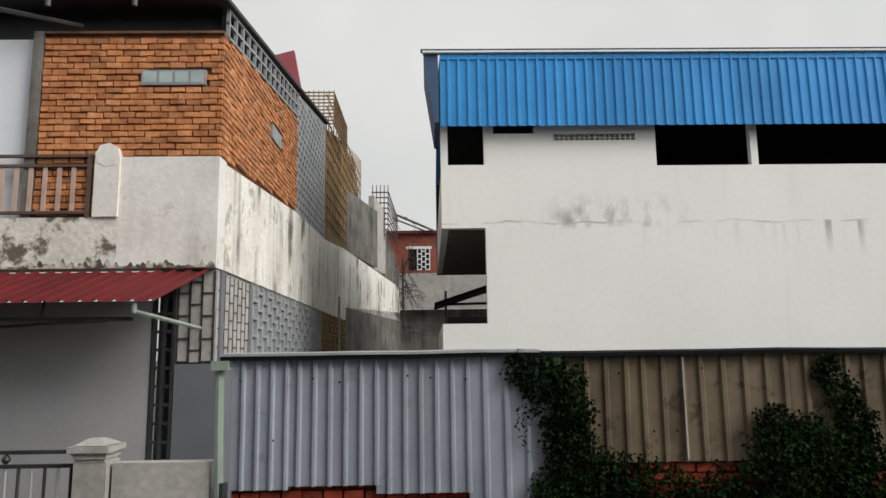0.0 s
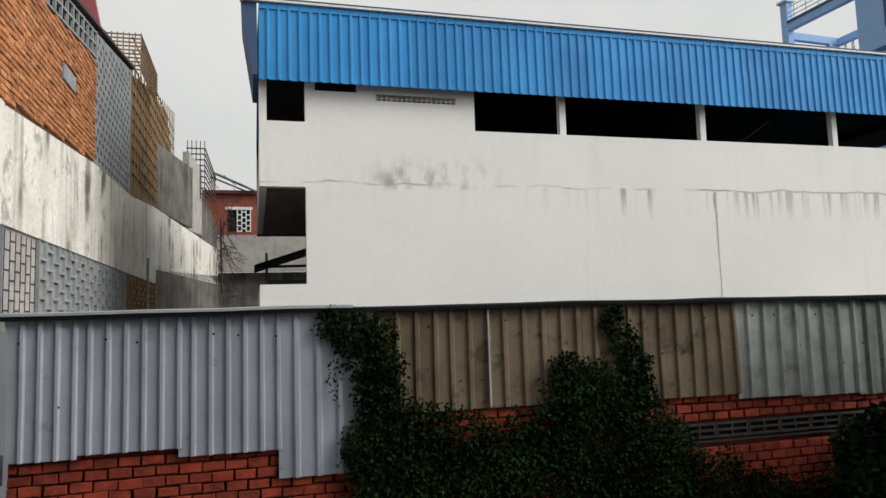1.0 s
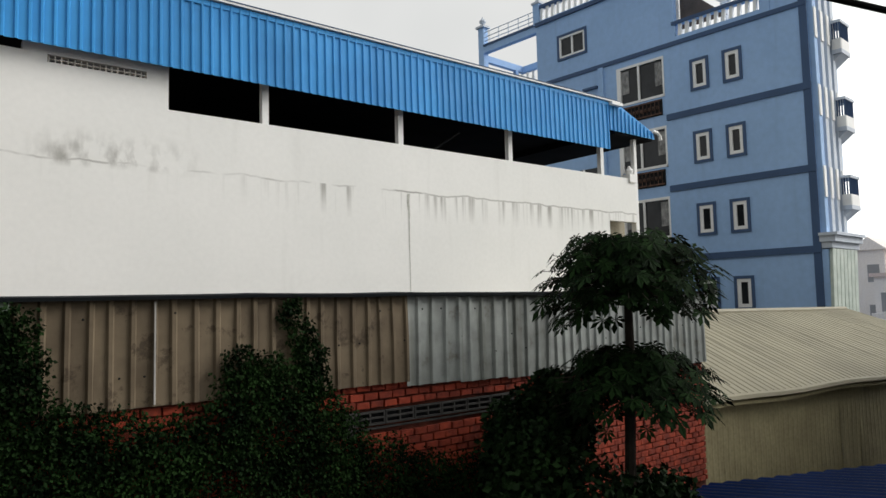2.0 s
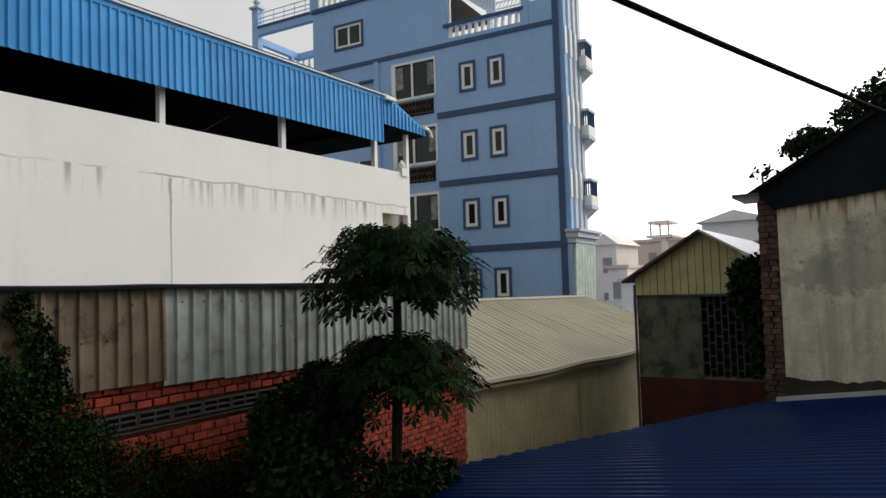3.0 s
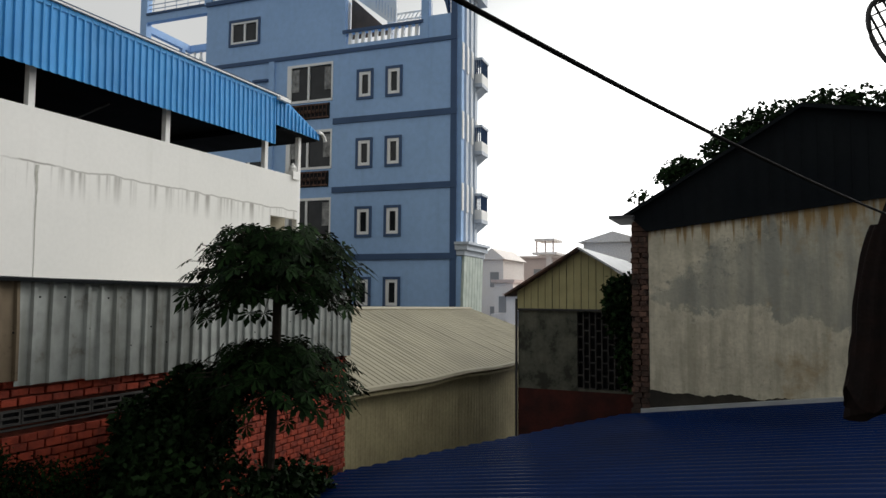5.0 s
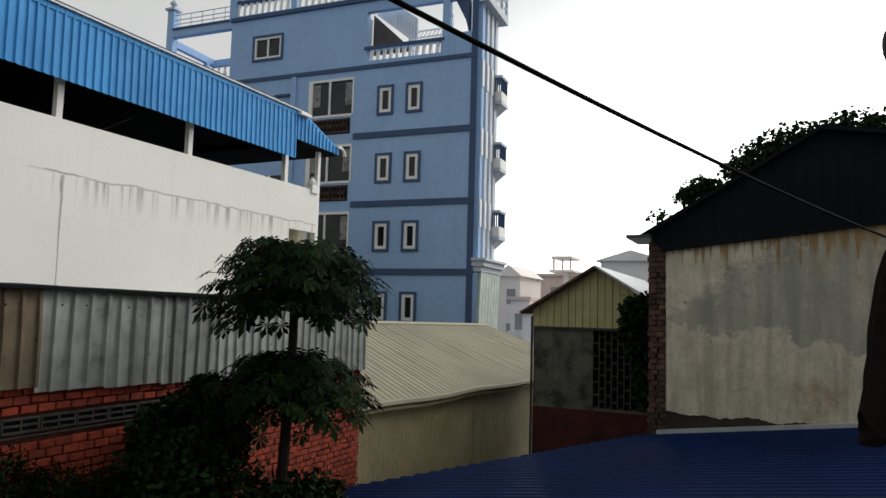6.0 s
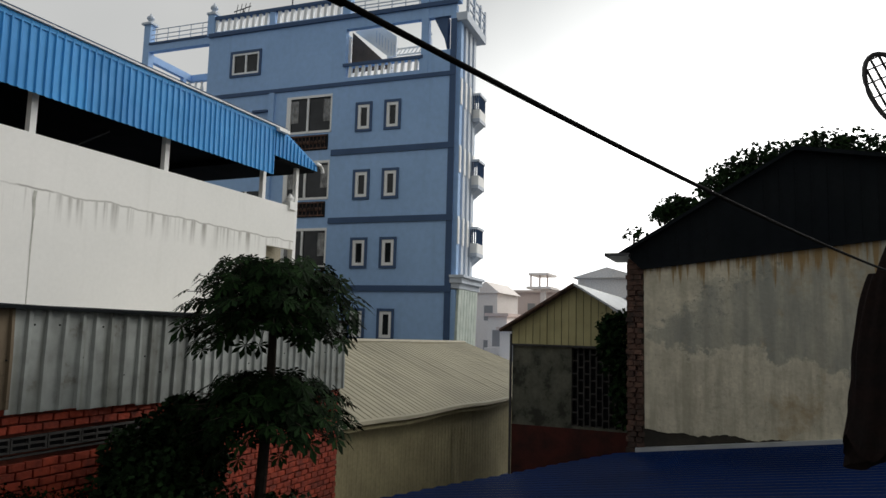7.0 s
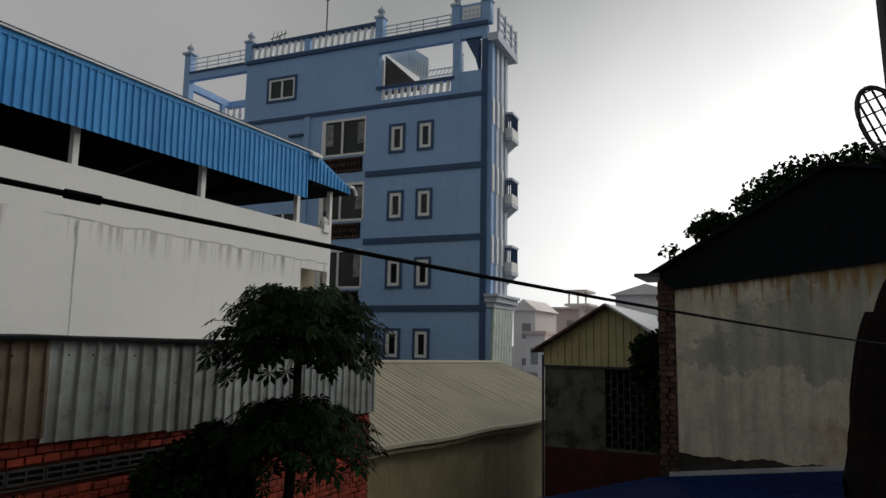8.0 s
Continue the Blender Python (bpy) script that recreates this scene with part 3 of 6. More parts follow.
part("niche_wall", add_box(bm_new(), 18.5, XR, WY + 0.5, WY + 0.6, 5.0, 6.9), surface("tan_niche_paint", (0.42, 0.38, 0.28), (0.36, 0.32, 0.24), 1, 0.8), wb, "tan wall inside the niche")
# Floors, walls and ceilings below are blackened so indoor shade sits in their colour.
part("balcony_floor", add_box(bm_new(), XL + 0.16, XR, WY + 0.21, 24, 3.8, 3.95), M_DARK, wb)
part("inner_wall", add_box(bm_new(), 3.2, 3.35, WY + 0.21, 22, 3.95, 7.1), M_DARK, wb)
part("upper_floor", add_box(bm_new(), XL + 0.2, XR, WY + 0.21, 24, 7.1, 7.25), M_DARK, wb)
part("back_wall", add_box(add_box(bm_new(), XL, XR - 3.0, 24, 24.2, 7.1, 10.3), 3.4, XR, 24, 24.2, 0, 7.09), M_DARK, wb, "back wall coloured near black for indoor shade")
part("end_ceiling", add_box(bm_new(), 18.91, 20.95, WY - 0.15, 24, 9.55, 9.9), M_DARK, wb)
part("ceiling_sheet", add_box(bm_new(), XL + 0.1, 18.9, WY - 0.2, 24, 9.75, 9.8), M_DARK, wb, "roof underside coloured near black for shade")
for x in (0.31, 6.82, 10.45, 14.29, 18.42):
    part("post", add_box(bm_new(), x - 0.075, x + 0.075, WY + 0.02, WY + 0.17, 8.15, 9.3), M_WHITE_TRIM, wb)
part("corner_post", add_box(bm_new(), 20.1, 20.24, WY + 0.0, WY + 0.14, 4.0, 9.75), M_WHITE_TRIM, wb)
part("corner_pier", add_box(bm_new(), 19.75, 20.1, WY - 0.06, WY + 0.3, 8.05, 8.32), M_WHITE_TRIM, wb)
bm = add_lathe(bm_new(), 19.93, WY + 0.1, [(0.06, 8.32), (0.12, 8.36), (0.14, 8.45), (0.07, 8.55), (0.03, 8.62)])
part("finial", bm, M_WHITE_TRIM, wb)
# brace seen inside the dark upper storey
part("brace", add_bar(bm_new(), (12.4, 17, 8.1), (14.9, 17, 9.7), 0.05), M_STEEL, wb)
# roof: an upright blue sheet skirt with a cap strip, and the lower hipped end
FY = WY - 0.28
fx = XL
k = 0
while fx < 18.4:
    w = min(1.02, 18.43 - fx)
    bm = sheet_mesh(bm_new(), (fx, FY - 0.004 * (k % 2), 8.95), (1, 0, 0), (0, 0.02, 1), w + 0.02, 1.57, 0.205, 0.035, wave=0.012, seed=k)
    part("roof_skirt_sheet", bm, M_BLUE_SHEET, wb)
    fx += w
    k += 1
bm = add_prism(bm_new(), [(18.43, 10.5), (18.95, 10.55), (20.95, 9.82), (21.0, 9.6), (18.47, 9.62)], "y", FY + 0.05, FY + 0.07)
part("end_skirt", bm, M_BLUE_SHEET, wb)
for i in range(12):
    x = 18.55 + i * 0.205
    zt = 10.5 - max(0, x - 18.95) * 0.36
    part("skirt_rib", add_box(bm_new(), x, x + 0.045, FY + 0.015, FY + 0.049, 9.62, zt - 0.02), M_BLUE_SHEET, wb)
part("cap_strip", add_box(bm_new(), -0.12, 19.0, FY - 0.06, FY + 0.08, 10.53, 10.575), M_WHITE_TRIM, wb, "white metal cap strip")
part("cap_line", add_box(bm_new(), -0.16, 19.0, FY - 0.07, FY + 0.09, 10.58, 10.6), M_NAVY, wb)
part("gutter_end", add_box(bm_new(), 18.5, 19.05, FY - 0.13, FY + 0.2, 10.42, 10.52), M_WHITE_TRIM, wb)
bm = tube("downpipe", [(20.85, FY, 9.86), (21.1, FY, 9.84), (21.24, FY, 9.74), (21.28, FY, 9.6)], 0.06, M_WHITE_TRIM)
part("downpipe", bm, M_WHITE_TRIM, wb)
# navy instead of the roof's blue: the overhang's shade is put into colour
bm = add_prism(bm_new(), [(-0.1, 10.52), (0.2, 10.52), (0.22, 9.05), (0.12, 9.05)], "y", FY + 0.02, 15.6)
part("side_skirt", bm, M_NAVY, wb, "side skirt coloured navy for the shade of its underside")
bm = add_prism(bm_new(), [(FY, 10.5), (19.0, 12.0), (24.4, 10.4), (24.4, 10.3), (19.0, 11.9), (FY, 10.4)], "x", XL, 18.9)
part("roof", bm, M_BLUE_SHEET, wb)
# vent grille
for r in range(2):
    for c in range(4):
        x0 = 2.61 + c * 0.43
        bm = bm_new()
        for q in range(4):
            add_box(bm, x0 + q * 0.105, x0 + q * 0.105 + 0.018, WY + 0.03, WY + 0.12, 8.735 + r * 0.066, 8.79 + r * 0.066)
        add_box(bm, x0, x0 + 0.42, WY + 0.02, WY + 0.12, 8.722 + r * 0.066, 8.735 + r * 0.066)
        part("vent_block", bm, M_PLASTER, wb)
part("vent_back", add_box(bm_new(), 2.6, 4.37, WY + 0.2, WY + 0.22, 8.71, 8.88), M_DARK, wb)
# mould marks: thin crusts below the floor line
rng = random.Random(5)
bm = bm_new()
def run_mark(bm, x, z, w, h, taper=0.5):
    n = 7
    pts_l, pts_r = [], []
    for i in range(n + 1):
        t = i / n
        hw = w * (1 - taper * t) * (0.7 + 0.5 * rng.random()) / 2
        c = x + w * 0.4 * noise.noise(Vector((x * 3, t * 2.2, 0)))
        pts_l.append(bm.verts.new((c - hw, WY - 0.004, z - h * t)))
        pts_r.append(bm.verts.new((c + hw, WY - 0.004, z - h * t)))
    for i in range(n):
        bm.faces.new((pts_l[i], pts_r[i], pts_r[i + 1], pts_l[i + 1]))
for args in ((10.63, 6.93, 0.085, 0.75, 0.6), (10.64, 6.2, 0.035, 1.9, 0.5)):
    bm = bm_new()
    run_mark(bm, *args)
    part("drip_mark", bm, M_STAIN, wb, "dark drip mark")

# ---------------------------------------------------------------- boundary fence: brick wall and sheets
fence = thing("boundary_wall", (5, 7.1, 0), "red brick boundary wall with breeze vents beneath metal sheets", "wall", "", "structure")
part("mortar_wall", add_box(bm_new(), -1.95, 12.1, 7.04, 7.2, 0, 3.32), M_MORTAR, fence)
VENT = (4.72, 7.3, 2.765, 2.925)
sheets = thing("sheet_fence", (5, 6.95, 3.0), "mismatched grey and brown corrugated metal sheets fixed on the brick wall", "fence")


def fence_sheet(x0, x1, z0, z1, material, pitch, seed, label=""):
    z1 = 4.32 - max(0, x0 - 4) * 0.006
    bm = sheet_mesh(bm_new(), (x0, 6.955 - 0.006 * (seed % 3), z0), (1, 0, 0), (0.0, 0.012 * ((seed * 7) % 3 - 1), 1), x1 - x0 + 0.03, z1 - z0, pitch, 0.03, wave=0.02, seed=seed)
    part("sheet", bm, material, sheets, label)


for i, (a, b, z) in enumerate(((-1.95, -1.42, 3.07), (-1.42, -0.55, 3.1), (-0.55, 0.34, 3.02))):
    fence_sheet(a, b, z, 4.3, M_GREY_SHEET, 0.155, i, "blue-grey corrugated metal sheet")
fence_sheet(0.34, 1.14, 2.75, 4.31, M_GREY_SHEET, 0.19, 4, "pale dented metal sheet")
for i, (a, b) in enumerate(((1.14, 1.9), (1.9, 2.46), (2.46, 3.3), (3.3, 4.1), (4.1, 4.9), (4.9, 5.45))):
    fence_sheet(a, b, 3.27 - 0.03 * (i > 3), 4.28, M_BROWN_SHEET, 0.2, 6 + i, "rusty brown ribbed sheet")
for i, (a, b) in enumerate(((5.45, 6.3), (6.3, 7.15), (7.15, 8.0), (8.0, 8.9), (8.9, 9.8), (9.8, 10.7), (10.7, 11.5), (11.5, 12.1))):
    fence_sheet(a, b, 3.18 - 0.025 * i, 4.25, M_OLD_SHEET, 0.2, 13 + i, "old galvanised sheet")
part("white_batten", add_box(bm_new(), 2.444, 2.46, 6.9, 6.93, 3.29, 4.27), M_GATE_WALL, sheets, "pale upright batten")
bm = add_box(bm_new(), 1.18, 1.25, 6.89, 6.93, 4.1, 4.3)
part("pale_strip", bm, M_PIPE, sheets)
xs = [-2.05 + 0.62 * i for i in range(24)]
cap_z = lambda q: 4.325 + 0.018 * noise.noise(Vector((q, 0, 3))) - max(0, q - 4) * 0.006
for a, b in zip(xs, xs[1:]):
    za, zb = cap_z(a), cap_z(b)
    bm = bm_new()
    v = [bm.verts.new(c) for c in ((a, 6.86, za), (b, 6.86, zb), (b, 7.2, zb + 0.02), (a, 7.2, za + 0.02), (a, 6.86, za - 0.035), (b, 6.86, zb - 0.035))]
    bm.faces.new((v[0], v[1], v[2], v[3])), bm.faces.new((v[4], v[5], v[1], v[0]))
    part("capping", bm, M_BLACK_SHEET, sheets, "dark metal capping")
    if a < 0.6:
        bm = bm_new()
        v = [bm.verts.new(c) for c in ((a, 6.85, za + 0.006), (b, 6.85, zb + 0.006), (b, 6.85, zb + 0.03), (a, 6.85, za + 0.03), (b, 7.2, zb + 0.045), (a, 7.2, za + 0.045))]
        bm.faces.new(v[:4]), bm.faces.new((v[3], v[2], v[4], v[5]))
        part("roof_edge", bm, M_FLASHING, sheets, "pale metal roof edge")
# screw heads along the upper rail
head = mesh_of("screw", add_lathe(bm_new(), 0, 0, [(0.011, -0.004), (0.011, 0.002), (0.004, 0.006)], 8), M_BLACK_SHEET)
for i in range(46):
    ob = new("screw", head)
    ob.parent = sheets
    ob.matrix_parent_inverse = Matrix.Translation(-base_of(sheets))
    ob.matrix_basis = Matrix.Translation((-1.8 + i * 0.3 + rng.uniform(-0.06, 0.06), 6.925 - 0.004 * (i % 3), rng.choice((4.13, 4.1, 3.72, 3.55)) + rng.uniform(-0.03, 0.03))) @ Matrix.Rotation(math.pi / 2, 4, "X")
# breeze vent band
i = 0
x = VENT[0]
part("vent_pier", add_box(bm_new(), VENT[0] - 0.13, VENT[0], 6.985, 7.05, 2.62, 2.93), M_VENT, fence)
while x < VENT[1] - 0.1:
    bm = bm_new()
    for z in (VENT[2], (VENT[2] + VENT[3]) / 2 - 0.01, VENT[3] - 0.02):
        add_box(bm, x, x + 0.42, 6.985, 7.05, z, z + 0.022)
    for q in (0, 0.2, 0.398):
        add_box(bm, x + q, x + q + 0.022, 6.987, 7.05, VENT[2] + 0.022, VENT[3] - 0.02)
    part("vent_block", bm, M_VENT, fence, "grey concrete vent block")
    x += 0.43
# near-black sheet added behind the vent openings as their shade
part("vent_shadow", add_box(bm_new(), VENT[0], VENT[1], 7.032, 7.038, VENT[2], VENT[3]), M_DARK, fence)
part("coping_joint", add_box(bm_new(), VENT[0] - 0.1, VENT[1] + 0.4, 6.99, 7.05, 2.715, 2.735), M_VENT, fence)

# ---------------------------------------------------------------- gate, pillar and drain pipe beside the fence
gw = thing("gate_wall", (-2.65, 7, 0), "low white plastered wall with a capped gate pillar", "wall")
part("wall", add_box(bm_new(), -3.06, -2.14, 6.95, 7.12, 0, 3.34), M_GATE_WALL, gw)
part("pillar", add_box(bm_new(), -3.40, -3.09, 6.89, 7.19, 0, 3.36), M_GATE_WALL, gw)
bm = bm_new()
for z0, z1, h in ((3.36, 3.39, 0.175), (3.39, 3.43, 0.19), (3.43, 3.45, 0.20), (3.45, 3.505, 0.225)):
    add_box(bm, -3.25 - h + 0.03, -3.25 + h - 0.03, 7.03 - h + 0.03, 7.03 + h - 0.03, z0, z1)
v = [bm.verts.new(c) for c in ((-3.41, 6.87, 3.512), (-3.09, 6.87, 3.512), (-3.09, 7.19, 3.512), (-3.41, 7.19, 3.512), (-3.31, 6.97, 3.57), (-3.19, 6.97, 3.57), (-3.19, 7.09, 3.57), (-3.31, 7.09, 3.57))]
for f in ((0, 1, 5, 4), (1, 2, 6, 5), (2, 3, 7, 6), (3, 0, 4, 7), (4, 5, 6, 7), (3, 2, 1, 0)):
    bm.faces.new([v[q] for q in f])
part("pillar_cap", bm, M_GATE_WALL, gw, "moulded pillar cap")
gate = thing("gate", (-4.6, 7, 0), "dark steel bar gate with a wavy top rail", "gate")
for z in (3.43, 3.3):
    part("rail", add_box(bm_new(), -6.2, -3.47, 6.99, 7.03, z, z + 0.035), M_STEEL, gate)
for i in range(22):
    x = -6.1 + i * 0.125
    part("bar", add_bar(bm_new(), (x, 7.01, 0.1), (x, 7.01, 3.3), 0.016), M_STEEL if i % 2 else M_SHUTTER, gate)
for x in (-4.1, -5.1):
    part("knob", add_lathe(bm_new(), x, 7.01, [(0.01, 3.34), (0.035, 3.36), (0.04, 3.38), (0.03, 3.41), (0.01, 3.43)]), M_STEEL, gate)
pipe = thing("drain_pipe", (-2.05, 6.9, 0), "pale green plastic drain pipe with a gutter end", "pipe")
part("downpipe", tube("p", [(-2.02, 6.93, 0), (-2.0, 6.93, 2.0), (-2.06, 6.93, 3.6), (-2.07, 6.93, 4.2)], 0.045, M_PIPE), M_PIPE, pipe)
part("elbow", add_box(bm_new(), -2.13, -1.96, 6.84, 7.04, 4.2, 4.29), M_PIPE, pipe)
part("label_band", add_lathe(bm_new(), -2.005, 6.93, [(0.048, 2.9), (0.048, 3.15)], 10), M_STEEL, pipe)

# ---------------------------------------------------------------- brick house beyond the gate
HX, HY = -2.92, 9.5
house = thing("brick_house", (-6, 12, 0), "old row house of orange brick over stained white plaster", "house")
part("brick_backing", add_box(bm_new(), -5.5, HX - 0.012, HY + 0.04, HY + 0.25, 7.1, 8.93), M_MORTAR_O, house)
part("brick_backing", add_box(bm_new(), -5.5, -4.3, HY + 0.04, HY + 0.25, 6.2, 7.09), M_MORTAR_O, house)
part("side_backing", add_prism(bm_new(), [(HY + 0.26, 7.1), (15.0, 7.1), (15.0, 9.62), (HY + 0.26, 8.93)], "x", HX - 0.25, HX - 0.04), M_MORTAR_O, house)
part("corner_column", add_box(bm_new(), -5.62, -5.48, HY - 0.03, HY + 0.25, 6.2, 8.97), M_CONCRETE, house, "grey concrete column")
bm = add_box(bm_new(), -5.5, HX - 0.01, HY - 0.02, HY + 0.26, 8.935, 8.97)
part("brick_top", bm, M_MORTAR_O, house)
# small louvre of glass blocks
lv = part("louvre_frame", add_box(bm_new(), -4.07, -3.16, HY - 0.03, HY + 0.06, 8.155, 8.375), M_BLOCK, house, "grey louvre with four panes")
for i in range(4):
    part("pane", add_box(bm_new(), -4.04 + i * 0.222, -3.86 + i * 0.222, HY - 0.036, HY - 0.02, 8.185, 8.35), surface("greenish_pane", (0.42, 0.50, 0.48), (0.33, 0.40, 0.39), 0.3, 0.2, bump=0), lv)
part("side_louvre", add_box(bm_new(), HX - 0.02, HX + 0.02, 12.5, 13.3, 8.35, 8.62), M_BLOCK, house)
part("recessed_wall", add_box(bm_new(), -9.5, -5.62, HY + 0.1, HY + 0.3, 6.2, 8.9), surface("pale_grey_wall", (0.74, 0.76, 0.80), (0.69, 0.71, 0.75), 2, 0.8, bump=0.02, amp=0.02), house)
part("front_plaster", add_box(bm_new(), -4.28, HX, HY - 0.04, HY + 0.3, 5.54, 7.1), M_PLASTER, house, "white plaster, cracked")
part("ledge", add_box(bm_new(), -9.5, -4.28, HY - 0.04, HY + 0.3, 5.54, 6.25), M_MOULD, house, "mouldy white ledge")
foot = bm_new()
tops = [(-9.5 + i * 0.02, 5.57 + 0.15 * max(0.0, 0.2 + noise.noise(Vector((i * 0.05, 1.0, 0))) + 0.8 * noise.noise(Vector((i * 0.33, 5.0, 0))))) for i in range(int((HX + 9.5) / 0.02))]
add_prism(foot, [(-9.5, 5.545)] + tops + [(HX - 0.02, 5.545)], "y", HY - 0.047, HY - 0.041)
part("ledge_foot", foot, surface("black_mould_crust", (0.09, 0.072, 0.052), (0.5, 0.46, 0.4), 0.12, 0.95, bump=0.6, sharp=0.05), house, "black mould crust along the ledge")
part("parapet_post", add_box(bm_new(), -4.62, -4.28, HY - 0.08, HY + 0.3, 6.25, 7.13), M_PLASTER, house)
bm = tube("t", [(-4.45, HY - 0.086, 7.12), (-4.45, HY + 0.31, 7.12)], 0.173, M_PLASTER)
part("post_cap", bm, M_PLASTER, house)
bm = add_prism(bm_new(), [(HY + 0.3, 5.54), (19.4, 5.54), (24, 5.56), (24, 8.0), (19.2, 7.55), (15, 7.45), (HY + 0.3, 7.06)], "x", HX - 0.3, HX + 0.01)
part("side_plaster", bm, M_WEATHERED, house, "white plaster with black rain streaks")
part("grey_block_wall", add_prism(bm_new(), [(15.0, 7.4), (19.2, 7.5), (19.2, 10.87), (15.0, 10.18)], "x", HX - 0.25, HX - 0.02), M_BLOCK, house, "grey hollow block wall")
# dark plates on the wall's face stand for the shade inside block hollows
bm = bm_new()
for r in range(18):
    for c in range(12):
        z, y = 7.6 + r * 0.19, 15.1 + c * 0.34 + (r % 2) * 0.17
        if z + 0.1 < 10.15 + (y - 15) * 0.155 and y < 19.0:
            add_box(bm, HX - 0.03, HX - 0.012, y, y + 0.12, z, z + 0.08)
tagged(part("hollow_block_face", bm, M_STEEL, house), kind="stuff")
part("ochre_wall", add_prism(bm_new(), [(19.2, 7.4), (25, 8.0), (29.3, 8.2), (29.3, 10.2), (27.0, 12.0), (22.0, 11.4), (19.2, 10.8)], "x", HX - 0.25, HX - 0.03), M_BRICK_YELLOW, house, "ochre brick wall behind a wire cage")
bm = bm_new()
for i in range(20):
    y = 19.2 + i * 0.52
    add_bar(bm, (HX, y, 8.0), (HX, y, 11.0 + 0.17 * (y - 19.2)), 0.02, 4)
for i in range(11):
    z = 8.2 + i * 0.36
    add_bar(bm, (HX, 19.2, z), (HX, 29.0, z + 0.1), 0.02, 4)
part("wire_cage", bm, M_BRICK_YELLOW, house, "rusty wire cage")
bm = bm_new()
for i in range(10):
    add_bar(bm, (-3.6, 19.3, 10.95 + i * 0.105), (-2.72, 19.3, 10.95 + i * 0.105), 0.024, 4)
    add_bar(bm, (-2.72, 19.3, 10.95 + i * 0.105), (-2.72, 22.5, 10.95 + i * 0.105), 0.02, 4)
for i in range(7):
    add_bar(bm, (-3.6 + i * 0.146, 19.3, 10.6), (-3.6 + i * 0.146, 19.3, 11.95), 0.018, 4)
part("cage_front", bm, M_BRICK_YELLOW, house, "rusty wire cage")
# lattice under the roof along the side, and the roof
lat = bm_new()
for i in range(15):
    y = 9.7 + i * 0.38
    add_box(lat, HX - 0.05, HX - 0.0, y, y + 0.05, 8.95 + (y - 9.5) * 0.125, 9.38 + (y - 9.7) * 0.155)
for q in (0.0, 0.5, 1.0):
    a = [(9.7, 8.96 + q * 0.42), (15.0, 9.64 + q * 0.5), (15.0, 9.68 + q * 0.5), (9.7, 9.0 + q * 0.42)]
    add_prism(lat, a, "x", HX - 0.045, HX - 0.005)
part("lattice", lat, M_BLOCK, house, "grey breeze lattice below the roof")
# near-black sheet stands for the shade behind the lattice
part("lattice_back", add_prism(bm_new(), [(9.7, 8.95), (15.0, 9.63), (15.0, 10.1), (9.7, 9.38)], "x", HX - 0.12, HX - 0.1), M_DARK, house)
bm = add_prism(bm_new(), [(9.25, 9.36), (19.3, 10.94), (19.3, 11.0), (9.25, 9.42)], "x", -10, HX + 0.06)
part("roof", bm, surface("dark_rusty_roof_sheet", (0.05, 0.04, 0.04), (0.035, 0.03, 0.03), 0.6, 0.7), house, "dark rusty roof sheet")
for x in (-8.0, -5.3, -4.1):
    part("truss", add_bar(bm_new(), (x, 9.2, 9.2), (x, 9.2, 9.45), 0.04), M_STEEL, house)
part("truss", add_bar(bm_new(), (-7.0, 9.0, 9.32), (-4.9, 9.4, 9.0), 0.035), M_STEEL, house)
# dark infill stands for the shade beneath the roof
part("gable_inner", add_box(bm_new(), -9.5, HX - 0.15, HY + 0.35, HY + 0.45, 8.8, 9.5), M_STEEL, house)
part("red_roof_piece", add_prism(bm_new(), [(-4.6, 10.95), (-3.1, 11.35), (-2.9, 10.3), (-4.2, 10.2)], "y", 15.3, 15.45), surface("pink_red_sheet", (0.34, 0.08, 0.09), (0.28, 0.06, 0.07), 0.4, 0.5, bump=0.02), house)
# lower storey
part("shutter_wall", add_box(bm_new(), -9.5, -3.76, HY + 0.0, HY + 0.2, 0, 5.1), M_SHUTTER, house, "plain grey painted shutter wall")
part("lower_front", add_box(bm_new(), -3.76, HX, HY + 0.25, HY + 0.4, 0, 5.54), M_DOOR, house)
for i in range(3):
    part("steel_upright", add_box(bm_new(), -3.74 + i * 0.13, -3.70 + i * 0.13, HY - 0.02, HY + 0.05, 0.1, 5.3), M_STEEL, house)
for i in range(12):
    part("steel_rung", add_box(bm_new(), -3.74, -3.45, HY - 0.01, HY + 0.03, 2.5 + i * 0.24, 2.54 + i * 0.24), M_STEEL, house)
part("steel_door", add_box(bm_new(), -3.43, HX + 0.05, HY - 0.02, HY + 0.06, 0.1, 4.25), M_DOOR, house, "dark grey sheet steel door")
# white basket-weave lattice
def weave(bm, u0, u1, z0, z1, put, t=0.05, step=0.21):
    n = max(1, round((u1 - u0) / step))
    for i in range(n + 1):
        u = u0 + (u1 - u0) * i / n
        put(bm, u - t / 2, u + t / 2, z0, z1)
    m = round((z1 - z0) / 0.28)
    for i in range(n):
        a, b = u0 + (u1 - u0) * i / n + t / 2, u0 + (u1 - u0) * (i + 1) / n - t / 2
        for j in range(m + 1):
            z = z0 + (j + (0.5 if i % 2 else 0)) * (z1 - z0) / m
            if z + t < z1:
                put(bm, a, b, z, z + t)
    return bm
bm = weave(bm_new(), -3.43, HX - 0.03, 4.27, 5.5, lambda b, u0, u1, z0, z1: add_box(b, u0, u1, HY + 0.035, HY + 0.06, z0, z1), t=0.016, step=0.17)
part("dark_weave", bm, M_STEEL, house, "dark steel woven grille")
